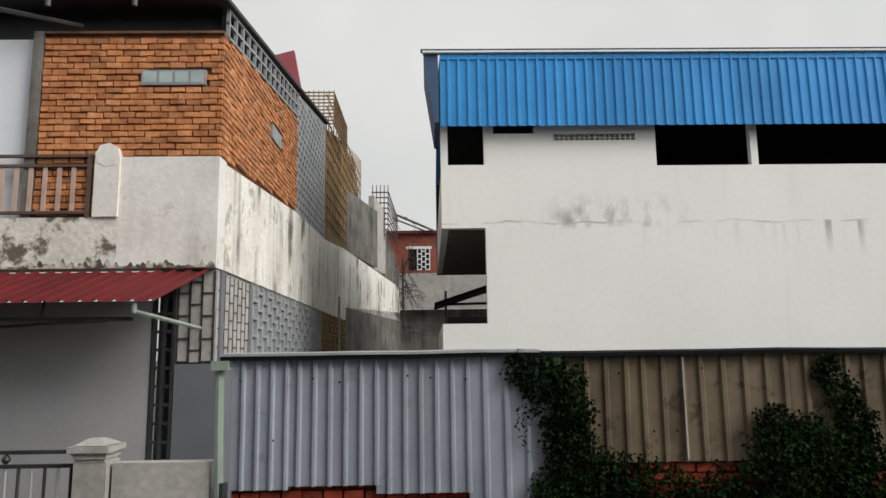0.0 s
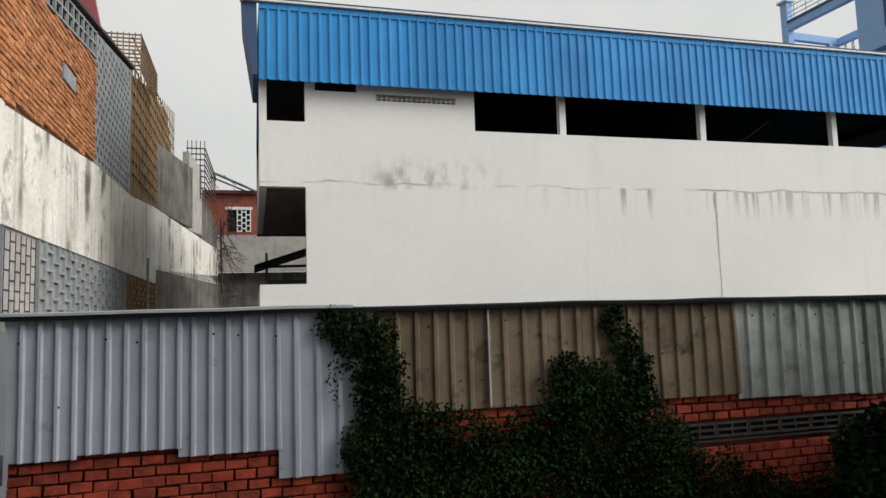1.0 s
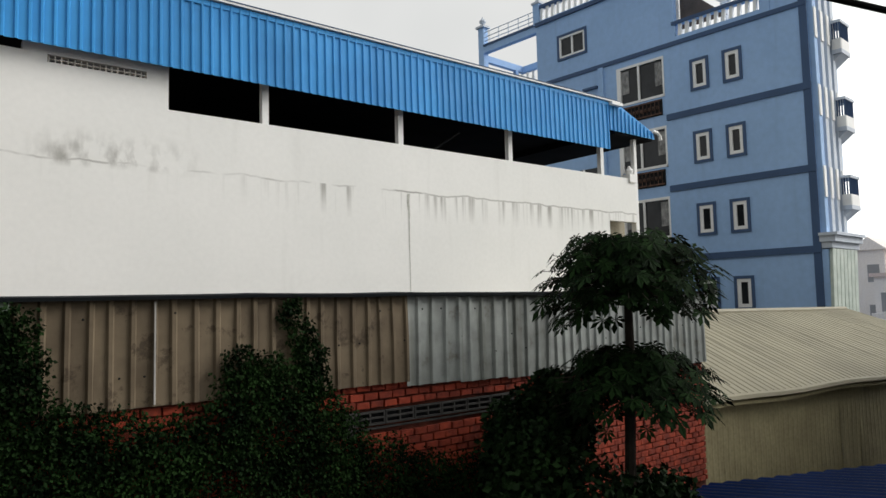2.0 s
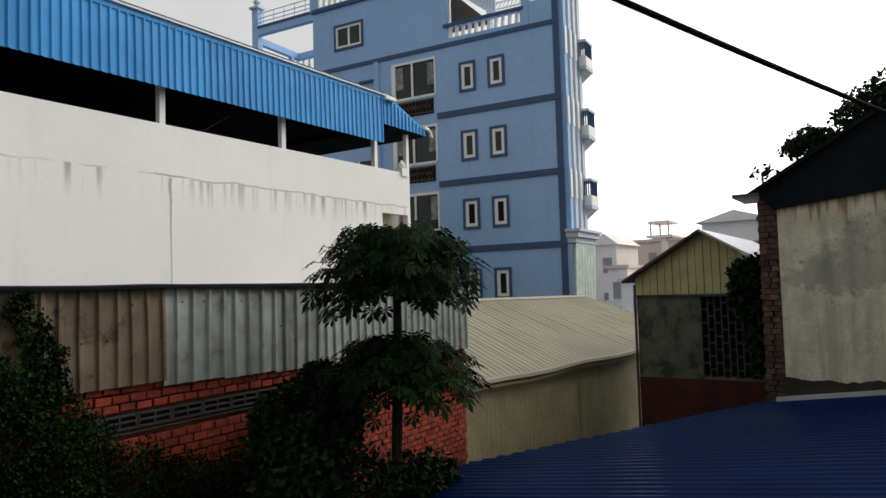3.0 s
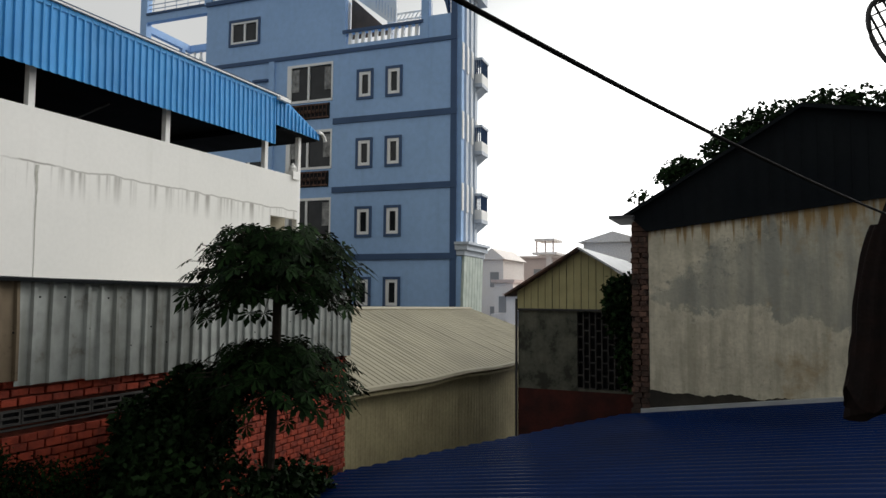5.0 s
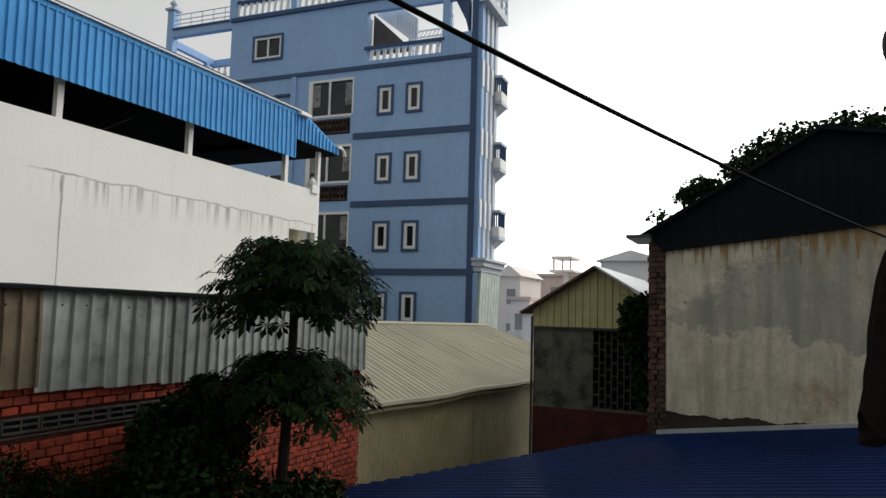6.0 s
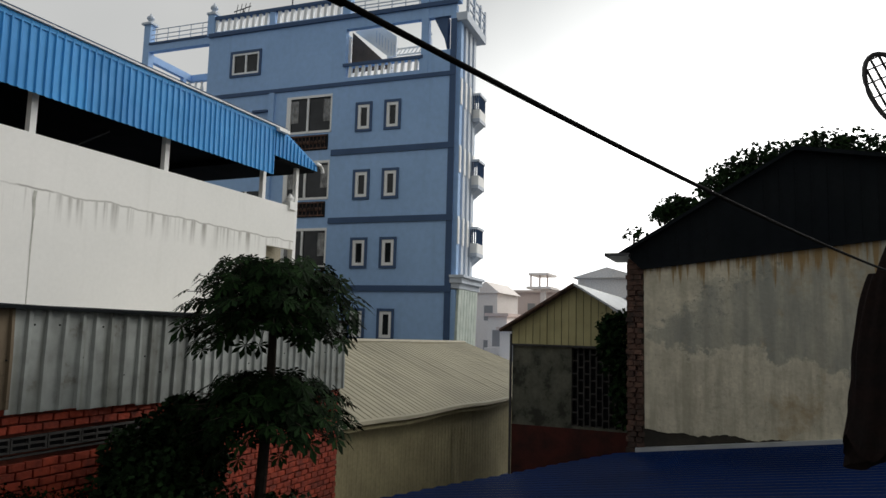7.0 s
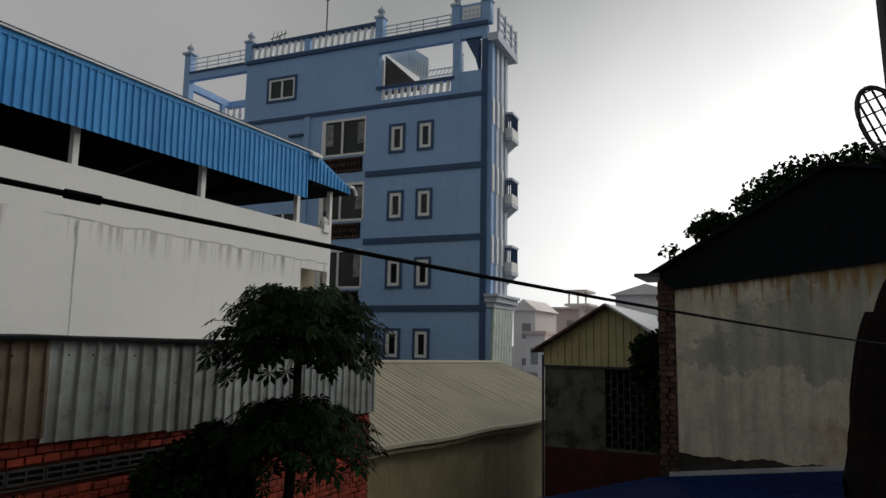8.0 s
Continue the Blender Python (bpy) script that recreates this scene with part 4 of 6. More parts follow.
part("weave_back", add_box(bm_new(), -3.43, HX - 0.0, HY + 0.055, HY + 0.1, 4.27, 5.5), M_GATE_WALL, house)
bm = weave(bm_new(), HY + 0.08, 11.35, 4.2, 5.5, lambda b, u0, u1, z0, z1: add_box(b, HX - 0.035, HX - 0.022, u0, u1, z0, z1), t=0.018, step=0.23)
part("dark_weave", bm, M_STEEL, house)
part("side_lower", add_box(bm_new(), HX - 0.2, HX - 0.03, HY + 0.1, 11.4, 4.2, 5.54), M_GATE_WALL, house)
part("side_base", add_box(bm_new(), HX - 0.2, HX - 0.03, HY + 0.1, 11.4, 0, 4.19), M_DOOR, house)
part("side_lower", add_box(bm_new(), HX - 0.2, HX - 0.03, 11.42, 18.6, 0, 5.54), M_BLOCK, house)
bm = weave(bm_new(), 11.4, 18.6, 3.5, 5.52, lambda b, u0, u1, z0, z1: add_box(b, HX - 0.03, HX + 0.02, u0, u1, z0, z1), t=0.05, step=0.36)
part("block_lattice", bm, M_BLOCK, house, "grey block lattice")
part("side_lower", add_box(bm_new(), HX - 0.2, HX - 0.03, 18.62, 24.0, 0, 5.56), M_BRICK_YELLOW, house)
bm = weave(bm_new(), 18.62, 24.0, 3.5, 5.52, lambda b, u0, u1, z0, z1: add_box(b, HX - 0.03, HX + 0.02, u0, u1, z0, z1), t=0.05, step=0.36)
part("ochre_lattice", bm, M_BRICK_YELLOW, house, "ochre block lattice")
for y, z in ((22, 6.2), (25.5, 6.3)):
    part("conduit", add_bar(bm_new(), (HX + 0.05, y, 4.0), (HX + 0.05, y, z), 0.04), M_PIPE, house)
# balcony railing
rail = thing("balcony_railing", (-6.5, HY - 0.02, 6.25), "brown steel balcony railing with pinkish upright bars", "railing")
for z in (7.1, 6.96, 6.3):
    part("rail", add_box(bm_new(), -9.5, -4.68, HY - 0.06, HY - 0.01, z, z + 0.04), M_RAIL, rail)
for x in (-4.73, -7.2):
    part("post", add_box(bm_new(), x, x + 0.06, HY - 0.055, HY - 0.015, 6.25, 7.1), M_RAIL, rail)
for i in range(24):
    x = -4.92 - i * 0.195
    part("bar", add_box(bm_new(), x - 0.03, x + 0.03, HY - 0.045, HY - 0.025, 6.34, 6.96), M_RAIL_BAR, rail)
# red awning
awning = thing("awning", (-6, 8.8, 5.0), "red corrugated metal awning on steel brackets", "awning")
for i in range(8):
    x1 = -3.05 - i * 0.82
    bm = sheet_mesh(bm_new(), (x1 - 1.06, 8.25, 4.99), (1, 0, 0), (0.24, 1.24, 0.5), 0.84, 1.36, 0.2, 0.03, seed=40 + i)
    part("awning_sheet", bm, M_RED_SHEET, awning)
bm = add_bar(bm_new(), (-3.1, 9.45, 4.72), (-3.5, 8.3, 4.88), 0.03, 6)
part("bracket", bm, M_PIPE, awning, "pale bracket arm")
part("bracket", add_bar(bm_new(), (-3.5, 8.3, 4.86), (-3.5, 8.3, 4.98), 0.03, 6), M_PIPE, awning)
part("bracket", add_bar(bm_new(), (-9, 8.5, 4.83), (-3.6, 8.5, 4.8), 0.025, 6), M_STEEL, awning)
part("bracket", add_bar(bm_new(), (-9, 9.4, 4.6), (-3.85, 8.4, 4.78), 0.02, 6), M_STEEL, awning)
for x in (-4.7, -6.2):
    part("bracket", add_bar(bm_new(), (x, 8.5, 4.8), (x, 8.6, 5.1), 0.02, 6), M_STEEL, awning)

# ---------------------------------------------------------------- end of the alley
red = thing("red_house", (0, 34.5, 0), "faded red house over a stained grey wall in the alley", "house")
part("lower_wall", add_box(bm_new(), -3.0, 3.5, 34, 34.3, 6.6, 8.34), M_GATE_WALL, red, "grey stained balcony wall")
part("dark_base", add_box(bm_new(), -3.0, 3.5, 34.6, 34.8, 0, 6.6), M_CONCRETE, red)
wz = wall_with_holes(bm_new(), -3.0, 0.75, 8.34, 10.3, 34.05, 34.3, [(-1.05, 0.0, 8.5, 9.55)])
part("upper_wall", wz, M_RED_WALL, red)
part("roof_edge", add_box(bm_new(), -3.1, 0.85, 33.85, 34.5, 10.3, 10.45), surface("dark_red_eave", (0.14, 0.03, 0.03), (0.1, 0.02, 0.02), 0.5, 0.7), red)
# solid near-black fill stands for the shaded room in the window hole
part("window_frame", add_prism(bm_new(), [(-1.12, 8.42), (0.07, 8.42), (0.07, 9.62), (-1.12, 9.62)], "y", 34.12, 34.2), M_DARK, red)
bm = weave(bm_new(), -0.6, 0.0, 8.5, 9.55, lambda b, u0, u1, z0, z1: add_box(b, u0, u1, 34.02, 34.1, z0, z1), t=0.05, step=0.2)
part("window_lattice", bm, M_WHITE_TRIM, red, "white window lattice")
part("window_trim", add_box(bm_new(), -1.15, 0.1, 34.0, 34.05, 9.55, 9.68), M_PLASTER, red)
part("pale_gable", add_prism(bm_new(), [(0.75, 8.34), (3.5, 8.34), (3.5, 8.9), (0.75, 10.1)], "y", 34.06, 34.25), M_PLASTER, red)
tower = thing("grey_row_house", (-2.2, 29, 0), "grey rain-stained row house wall with a steel stair cage", "house")


def slant_wall(bm, p, q, zb, zp, zq, t=0.25):
    """An upright wall from p to q in plan, its top going from zp to zq."""
    d = (Vector(q) - Vector(p)).normalized()
    n = Vector((-d.y, d.x)) * t
    lo = [(*p, zb), (*q, zb), (q[0] + n.x, q[1] + n.y, zb), (p[0] + n.x, p[1] + n.y, zb)]
    hi = [(*p, zp), (*q, zq), (q[0] + n.x, q[1] + n.y, zq), (p[0] + n.x, p[1] + n.y, zp)]
    v = [bm.verts.new(c) for c in lo + hi]
    for f in ((3, 2, 1, 0), (4, 5, 6, 7), (0, 1, 5, 4), (1, 2, 6, 5), (2, 3, 7, 6), (3, 0, 4, 7)):
        bm.faces.new([v[k] for k in f])
    return bm


part("lower_wall", slant_wall(bm_new(), (HX, 24.02), (-1.45, 33.8), 0, 6.0, 6.4), M_CONCRETE, tower)
part("white_band", slant_wall(bm_new(), (HX, 24.02), (-1.45, 33.8), 6.0, 8.0, 7.6), M_WEATHERED, tower, "white band with black rain streaks")
part("upper_wall", slant_wall(bm_new(), (HX - 0.05, 24.0), (-2.2, 29.0), 8.0, 10.2, 10.4), M_CONCRETE, tower)
part("pale_wall", slant_wall(bm_new(), (-2.3, 28.6), (-1.95, 30.5), 7.9, 11.0, 10.7), M_GATE_WALL, tower)
part("rear_wall", slant_wall(bm_new(), (-1.95, 30.6), (-1.5, 33.7), 7.6, 9.9, 8.6), M_CONCRETE, tower)
for i in range(9):
    part("cage_bar", add_bar(bm_new(), (-2.55, 30.2, 9.6 + i * 0.24), (-1.8, 30.2, 9.6 + i * 0.24), 0.035, 4), M_RAIL, tower)
    part("cage_bar", add_bar(bm_new(), (-1.8, 30.2, 9.6 + i * 0.24), (-1.5, 32.5, 9.4 + i * 0.17), 0.03, 4), M_RAIL, tower)
for i in range(5):
    part("cage_upright", add_bar(bm_new(), (-2.5 + i * 0.17, 30.2, 9.4), (-2.5 + i * 0.17, 30.2, 11.85), 0.025, 4), M_RAIL, tower)
part("roof_strut", add_bar(bm_new(), (-1.6, 32.6, 11.0), (0.3, 33.9, 10.4), 0.06, 5), M_CONCRETE, tower)
part("roof_strut", add_bar(bm_new(), (-1.7, 32.0, 10.7), (-0.2, 33.9, 10.42), 0.04, 5), M_STEEL, tower)
rng = random.Random(8)
bm = bm_new()
for i in range(60):
    p = Vector((-1.25 + rng.gauss(0, 0.25), 33.0 + rng.gauss(0, 0.3), 8.2 + rng.gauss(0, 0.9)))
    q = p + Vector((rng.gauss(0.3, 0.4), rng.gauss(0, 0.2), rng.gauss(-0.6, 0.5)))
    add_bar(bm, p, (p + q) / 2 + Vector((rng.gauss(0, 0.12), 0, 0.1)), 0.022, 4)
    add_bar(bm, (p + q) / 2, q, 0.016, 4)
add_bar(bm, (-1.25, 33.0, 5.5), (-1.3, 33.0, 9.0), 0.05, 5)
single("dry_climber", bm, M_TWIG, "tangle of dry brown climbing twigs on the alley wall", "plant", "", "stuff")
shelter = thing("alley_awning", (1.2, 26, 5), "dark sheet awning behind the balcony opening", "awning")
part("sheet", add_prism(bm_new(), [(0.15, 6.2), (2.6, 7.0), (2.6, 6.9), (0.15, 6.12)], "y", 25, 28), M_BLACK_SHEET, shelter)
part("rail", add_bar(bm_new(), (0.2, 26, 6.2), (3.2, 26, 6.25), 0.05), M_STEEL, shelter)
part("leg", add_bar(bm_new(), (0.6, 27, 0), (0.6, 27, 6.8), 0.05), M_STEEL, shelter)
part("panel", add_box(bm_new(), 0.62, 3.2, 29, 29.1, 0, 5.9), M_DARK, shelter)

# ---------------------------------------------------------------- tall blue building
BX = 30.0
BY0, BY1 = 12.32, 26.75
blue = thing("blue_apartment_building", (35, 20, 0), "tall blue-grey painted apartment building with navy bands", "building")
WIN = []
for z in (13.88, 10.45, 7.07, 3.64):
    for y0, y1 in ((15.2, 15.83), (16.75, 17.4)):
        WIN.append((y0, y1, z, z + 1.25))
BIG = [(18.88, 21.4, 13.87 - 3.45 * i, 15.74 - 3.45 * i) for i in range(4)]
TOPW = (23.41, 25.12, 17.43, 18.62)
LOG = (14.12, 18.25, 17.35, 19.2)


def facade_wall(bm, x0, x1, y0, y1, z0, z1, holes):
    ys = sorted({y0, y1, *[h[0] for h in holes], *[h[1] for h in holes]})
    zs = sorted({z0, z1, *[h[2] for h in holes], *[h[3] for h in holes]})
    for a, b in zip(ys, ys[1:]):
        for c, d in zip(zs, zs[1:]):
            if not any(h[0] < (a + b) / 2 < h[1] and h[2] < (c + d) / 2 < h[3] for h in holes):
                add_box(bm, x0, x1, a, b, c, d)
    bmesh.ops.remove_doubles(bm, verts=bm.verts[:], dist=0.0005)
    return bm


SLOTS = [(14.2, 18.2, 16.62, 17.2)]
part("wall", facade_wall(bm_new(), BX, BX + 0.3, BY0, BY1, 0, 19.74, WIN + BIG + [TOPW, LOG, (12.6, 13.74, 17.5, 19.2)] + SLOTS), M_BLUE_WALL, blue)
part("south_wall", add_box(bm_new(), BX + 0.3, 33.0, BY0, BY0 + 0.3, 0, 19.4), M_BLUE_WALL, blue)
part("north_wall", add_box(bm_new(), BX + 0.3, 33.0, BY1 - 0.3, BY1, 0, 19.4), M_BLUE_WALL, blue)
part("back_wall", add_box(bm_new(), 33.0, 33.3, BY0, BY1, 0, 16.2), M_BLUE_WALL, blue)
part("roof_slab", add_box(bm_new(), BX + 0.3, 33.0, 18.8, BY1 - 0.3, 19.2, 19.5), M_BLUE_WALL, blue)
part("terrace_floor", add_box(bm_new(), BX + 0.3, 33.0, BY0 + 0.3, BY1 - 0.3, 16.05, 16.3), M_BLUE_WALL, blue)
part("inner_wall", add_box(bm_new(), BX + 0.4, 33.0, 18.5, 18.7, 16.3, 19.2), M_WHITE_TRIM, blue)
# near-black sheets behind the glass stand for the rooms' shade
part("dark_room", add_box(bm_new(), BX + 1.2, BX + 1.3, BY0 + 0.3, BY1 - 0.3, 0, 16.0), M_DARK, blue)
part("dark_room", add_box(bm_new(), BX + 1.2, BX + 1.3, 18.8, BY1 - 0.3, 16.3, 19.2), M_DARK, blue)
for z in (16.4, 12.92, 9.46, 6.12):
    part("band", add_box(bm_new(), BX - 0.07, BX, BY0 - 0.05, BY1 if z > 16 else 18.82, z - (0.2 if z > 16 else 0.29), z), M_NAVY, blue, "navy band")
part("corner_band", add_box(bm_new(), BX - 0.05, BX, BY0 - 0.04, BY0 + 0.26, 0, 19.0), M_NAVY, blue)
part("roof_band", add_box(bm_new(), BX - 0.12, BX, BY0 - 0.05, BY1, 19.74, 19.95), M_NAVY, blue)


def framed_window(y0, y1, z0, z1, panes, curtain=False):
    """A window with a navy surround, a white frame and dark glass."""
    s = bm_new()
    t = 0.13
    for a, b, c, d in ((y0 - t, y1 + t, z1, z1 + t), (y0 - t, y1 + t, z0 - t, z0), (y0 - t, y0, z0, z1), (y1, y1 + t, z0, z1)):
        add_box(s, BX - 0.06, BX + 0.02, a, b, c, d)
    w = part("window", s, M_NAVY, blue, "white framed window in a navy surround")
    f = bm_new()
    t = 0.15 if panes == 1 else 0.11
    for a, b, c, d in ((y0, y1, z1 - t, z1), (y0, y1, z0, z0 + t), (y0, y0 + t, z0 + t, z1 - t), (y1 - t, y1, z0 + t, z1 - t)):
        add_box(f, BX - 0.03, BX + 0.1, a, b, c, d)
    for i in range(1, panes):
        c = y0 + (y1 - y0) * i / panes
        add_box(f, BX - 0.02, BX + 0.09, c - 0.05, c + 0.05, z0 + t, z1 - t)
    part("frame", f, M_WHITE_TRIM, w)
    part("pane", add_box(bm_new(), BX + 0.05, BX + 0.06, y0 + t, y1 - t, z0 + t, z1 - t), M_GLASS, w)


for y0, y1, z0, z1 in WIN:
    framed_window(y0, y1, z0, z1, 1)
framed_window(*TOPW, 2)
for y0, y1, z0, z1 in BIG:
    w = part("large_window", add_box(bm_new(), BX + 0.06, BX + 0.07, y0, y1, z0, z1), M_GLASS, blue, "large white framed window with drawn curtains")
    for a, b, c, d in ((y0, y1 + 0.14, z1, z1 + 0.13), (y0, y1, z0, z0 + 0.12), (y1 - 0.1, y1, z0, z1), (y0, y0 + 0.08, z0, z1), (y1, y1 + 0.14, z0 - 0.9, z1), (y0 + 1.35, y0 + 1.45, z0, z1)):
        part("frame_bar", add_box(bm_new(), BX - 0.03, BX + 0.05, a, b, c, d), M_WHITE_TRIM, w)
    for s0, s1 in ((y0 + 0.12, y0 + 0.5), (y1 - 0.55, y1 - 0.12)):
        c = bm_new()
        pts = [c.verts.new((BX + 0.03 + 0.02 * math.sin(i * 2.1), s0 + (s1 - s0) * i / 8 , z)) for z in (z0 + 0.6, z1 - 0.1) for i in range(9)]
        for i in range(8):
            c.faces.new((pts[i], pts[i + 1], pts[i + 10], pts[i + 9]))
        part("curtain", c, M_CURTAIN, w)
    g = bm_new()
    add_box(g, BX - 0.09, BX - 0.04, y0 + 0.2, y1, z0 - 0.85, z0 - 0.78)
    add_box(g, BX - 0.09, BX - 0.04, y0 + 0.2, y1, z0 - 0.2, z0 - 0.13)
    for i in range(12):
        c = y0 + 0.3 + i * 0.22
        add_box(g, BX - 0.08, BX - 0.05, c, c + 0.03, z0 - 0.78, z0 - 0.2)
        add_lathe(g, BX - 0.065, c + 0.11, [(0.02, z0 - 0.6), (0.06, z0 - 0.55), (0.06, z0 - 0.45), (0.02, z0 - 0.4)], 6)
    part("balconette", g, M_OLD_BRICK, w, "ornate dark iron grille")
    part("balconette_back", add_box(bm_new(), BX - 0.035, BX - 0.005, y0 + 0.15, y1, z0 - 0.9, z0 - 0.1), M_DARK, w)
part("pier", add_box(bm_new(), BX - 0.12, BX, 22.3, 22.6, 0, 16.19), M_BLUE_WALL, blue)
part("ledge", add_box(bm_new(), BX - 0.15, BX, 22.7, 23.6, 15.2, 15.32), M_NAVY, blue)
part("back_window", add_box(bm_new(), BX - 0.05, BX - 0.01, 22.75, 25.8, 9.7, 11.0), M_GLASS, blue)
for y in (22.75, 23.7, 24.7, 25.7):
    part("window_bar", add_box(bm_new(), BX - 0.08, BX - 0.04, y, y + 0.12, 9.7, 11.0), M_WHITE_TRIM, blue)
# balusters in front of the loggia and on the roof
for i in range(11):
    y = 14.22 + i * 0.36
    part("baluster", add_bar(bm_new(), (BX + 0.1, y + 0.19, 16.62), (BX + 0.1, y + 0.15, 17.2), 0.105, 4), M_WHITE_TRIM, blue)
part("loggia_rail", add_box(bm_new(), BX - 0.08, BX, 14.0, 18.35, 17.2, 17.35), M_NAVY, blue)
PZ = 19.95
part("parapet_kerb", add_box(bm_new(), BX, BX + 0.25, 18.3, BY1, PZ - 0.2, PZ + 0.1), M_BLUE_WALL, blue)
part("parapet_rail", add_box(bm_new(), BX - 0.05, BX + 0.28, 18.3, BY1, PZ + 0.8, PZ + 0.98), M_NAVY, blue)
for i in range(20):
    if i != 10:
        y = 18.75 + i * 0.4
        part("roof_baluster", add_bar(bm_new(), (BX + 0.1, y + 0.02, PZ + 0.1), (BX + 0.1, y - 0.02, PZ + 0.8), 0.12, 4), M_WHITE_TRIM, blue)
part("parapet_block", add_box(bm_new(), BX, BX + 0.26, 22.58, 22.92, PZ + 0.1, PZ + 0.8), M_BLUE_WALL, blue)


def urn(x, y, z, s=1.0):
    return add_lathe(bm_new(), x, y, [(0.12 * s, z), (0.2 * s, z + 0.08 * s), (0.09 * s, z + 0.16 * s), (0.22 * s, z + 0.3 * s), (0.2 * s, z + 0.4 * s), (0.06 * s, z + 0.55 * s), (0.02 * s, z + 0.65 * s)], 10)


def roof_pier(y, z0, z1, x=BX + 0.12):
    p = part("roof_pier", add_box(bm_new(), x - 0.22, x + 0.22, y - 0.22, y + 0.22, z0, z1), M_BLUE_WALL, blue)
    part("pier_cap", add_box(bm_new(), x - 0.28, x + 0.28, y - 0.28, y + 0.28, z1, z1 + 0.12), M_GREY_BLUE, p)
    part("urn", urn(x, y, z1 + 0.12), M_GREY_BLUE, p)


roof_pier(BY1 - 0.1, PZ - 0.1, PZ + 1.12)
roof_pier(18.25, PZ - 0.1, PZ + 1.12)
roof_pier(13.95, PZ - 0.1, PZ + 1.0)
roof_pier(12.35, PZ - 0.1, PZ + 1.0)
# low steel railing over the loggia
for z in (0.28, 0.45, 0.68):
    part("roof_rail", add_bar(bm_new(), (BX + 0.1, 14.0, PZ + z), (BX + 0.1, 18.2, PZ + z), 0.032, 5), M_GREY_BLUE, blue)
for i in range(6):
    part("rail_post", add_bar(bm_new(), (BX + 0.1, 14.3 + i * 0.75, PZ - 0.2), (BX + 0.1, 14.3 + i * 0.75, PZ + 0.68), 0.028, 5), M_GREY_BLUE, blue)
part("corner_block", add_box(bm_new(), BX - 0.05, BX + 0.2, BY0, 13.72, PZ, PZ + 0.98), M_BLUE_WALL, blue)
screen = part("lattice_screen", add_box(bm_new(), BX - 0.09, BX - 0.05, 12.66, 13.6, PZ + 0.18, PZ + 0.82), M_WHITE_TRIM, blue, "white lattice screen")
for i in range(4):
    for k in range(2):
        part("lattice_hole", add_box(bm_new(), BX - 0.094, BX - 0.09, 12.75 + i * 0.21, 12.88 + i * 0.21, PZ + 0.28 + k * 0.24, PZ + 0.42 + k * 0.24), M_GREY_BLUE, screen)
part("loggia_column", add_box(bm_new(), BX - 0.03, BX + 0.3, 13.75, 14.11, 16.3, 19.73), M_BLUE_WALL, blue)
for y in (17.0, 14.8):
    part("terrace_pier", add_box(bm_new(), 32.6, 32.85, y - 0.15, y + 0.15, 16.3, 19.4), M_GREY_BLUE, blue)
    part("terrace_urn", urn(32.72, y, 19.4, 0.8), M_GREY_BLUE, blue)
for z in (18.3, 18.65, 19.0):
    part("terrace_rail", add_box(bm_new(), 32.7, 32.76, 14.8, 17.0, z, z + 0.08), M_WHITE_TRIM, blue)
bm = add_prism(bm_new(), [(18.3, 19.5), (16.9, 19.7), (15.9, 18.95), (15.9, 17.9), (16.3, 17.9)], "x", BX + 1.0, BX + 1.12)
part("stair_flank", bm, M_WHITE_TRIM, blue, "white outside stair flank")
bm = bm_new()
for i in range(7):
    y = 17.0 - i * 0.17
    add_box(bm, BX + 0.985, BX + 0.999, y, y + 0.045, 19.2 - i * 0.15 - 0.45, 19.4 - i * 0.15)
part("stair_slots", bm, M_GREY_BLUE, blue)
for i in range(9):
    y = 14.95 + i * 0.23
    part("terrace_lattice", add_bar(bm_new(), (32.73, y, 18.34), (32.73, y + 0.2, 18.66), 0.03, 4), M_WHITE_TRIM, blue)
    part("terrace_lattice", add_bar(bm_new(), (32.73, y + 0.2, 18.68), (32.73, y, 19.0), 0.03, 4), M_WHITE_TRIM, blue)
# the brown is darkened to hold the shade below the stair
part("stair_underside", add_prism(bm_new(), [(18.45, 19.5), (16.1, 17.3), (18.45, 17.3)], "x", BX + 1.05, BX + 1.1), surface("brown_shadowed_render", (0.13, 0.10, 0.085), (0.09, 0.075, 0.065), 0.6, 0.9), blue, "brown render under the stair, darkened in colour for shade")
part("corner_corbel", add_prism(bm_new(), [(13.5, 19.2), (12.8, 19.2), (12.8, 17.5), (12.95, 18.1)], "x", BX + 0.1, BX + 0.5), M_NAVY, blue)
# frame of the roof terrace at the far end
part("pergola_post", add_box(bm_new(), BX, BX + 0.4, 30.95, 31.4, 12.0, 21.1), M_BLUE_WALL, blue)
part("pergola_cap", add_box(bm_new(), BX - 0.12, BX + 0.52, 30.83, 31.52, 21.1, 21.22), M_GREY_BLUE, blue)
part("pergola_urn", urn(BX + 0.2, 31.18, 21.22), M_GREY_BLUE, blue)
part("pergola_beam", add_box(bm_new(), BX, BX + 0.35, BY1, 30.95, 19.45, 19.97), M_BLUE_WALL, blue)
part("pergola_band", add_box(bm_new(), BX - 0.06, BX, BY1, 30.95, 19.85, 19.97), M_NAVY, blue)
part("pergola_beam", add_box(bm_new(), BX + 0.4, 34, 31.0, 31.3, 19.0, 19.4), M_BLUE_WALL, blue)
part("pergola_beam", add_box(bm_new(), 33.7, 34, BY1, 31.0, 19.0, 19.4), M_BLUE_WALL, blue)
part("pergola_strut", add_box(bm_new(), 33.0, 33.25, 31.0, 31.25, 17.4, 19.0), M_BLUE_WALL, blue)
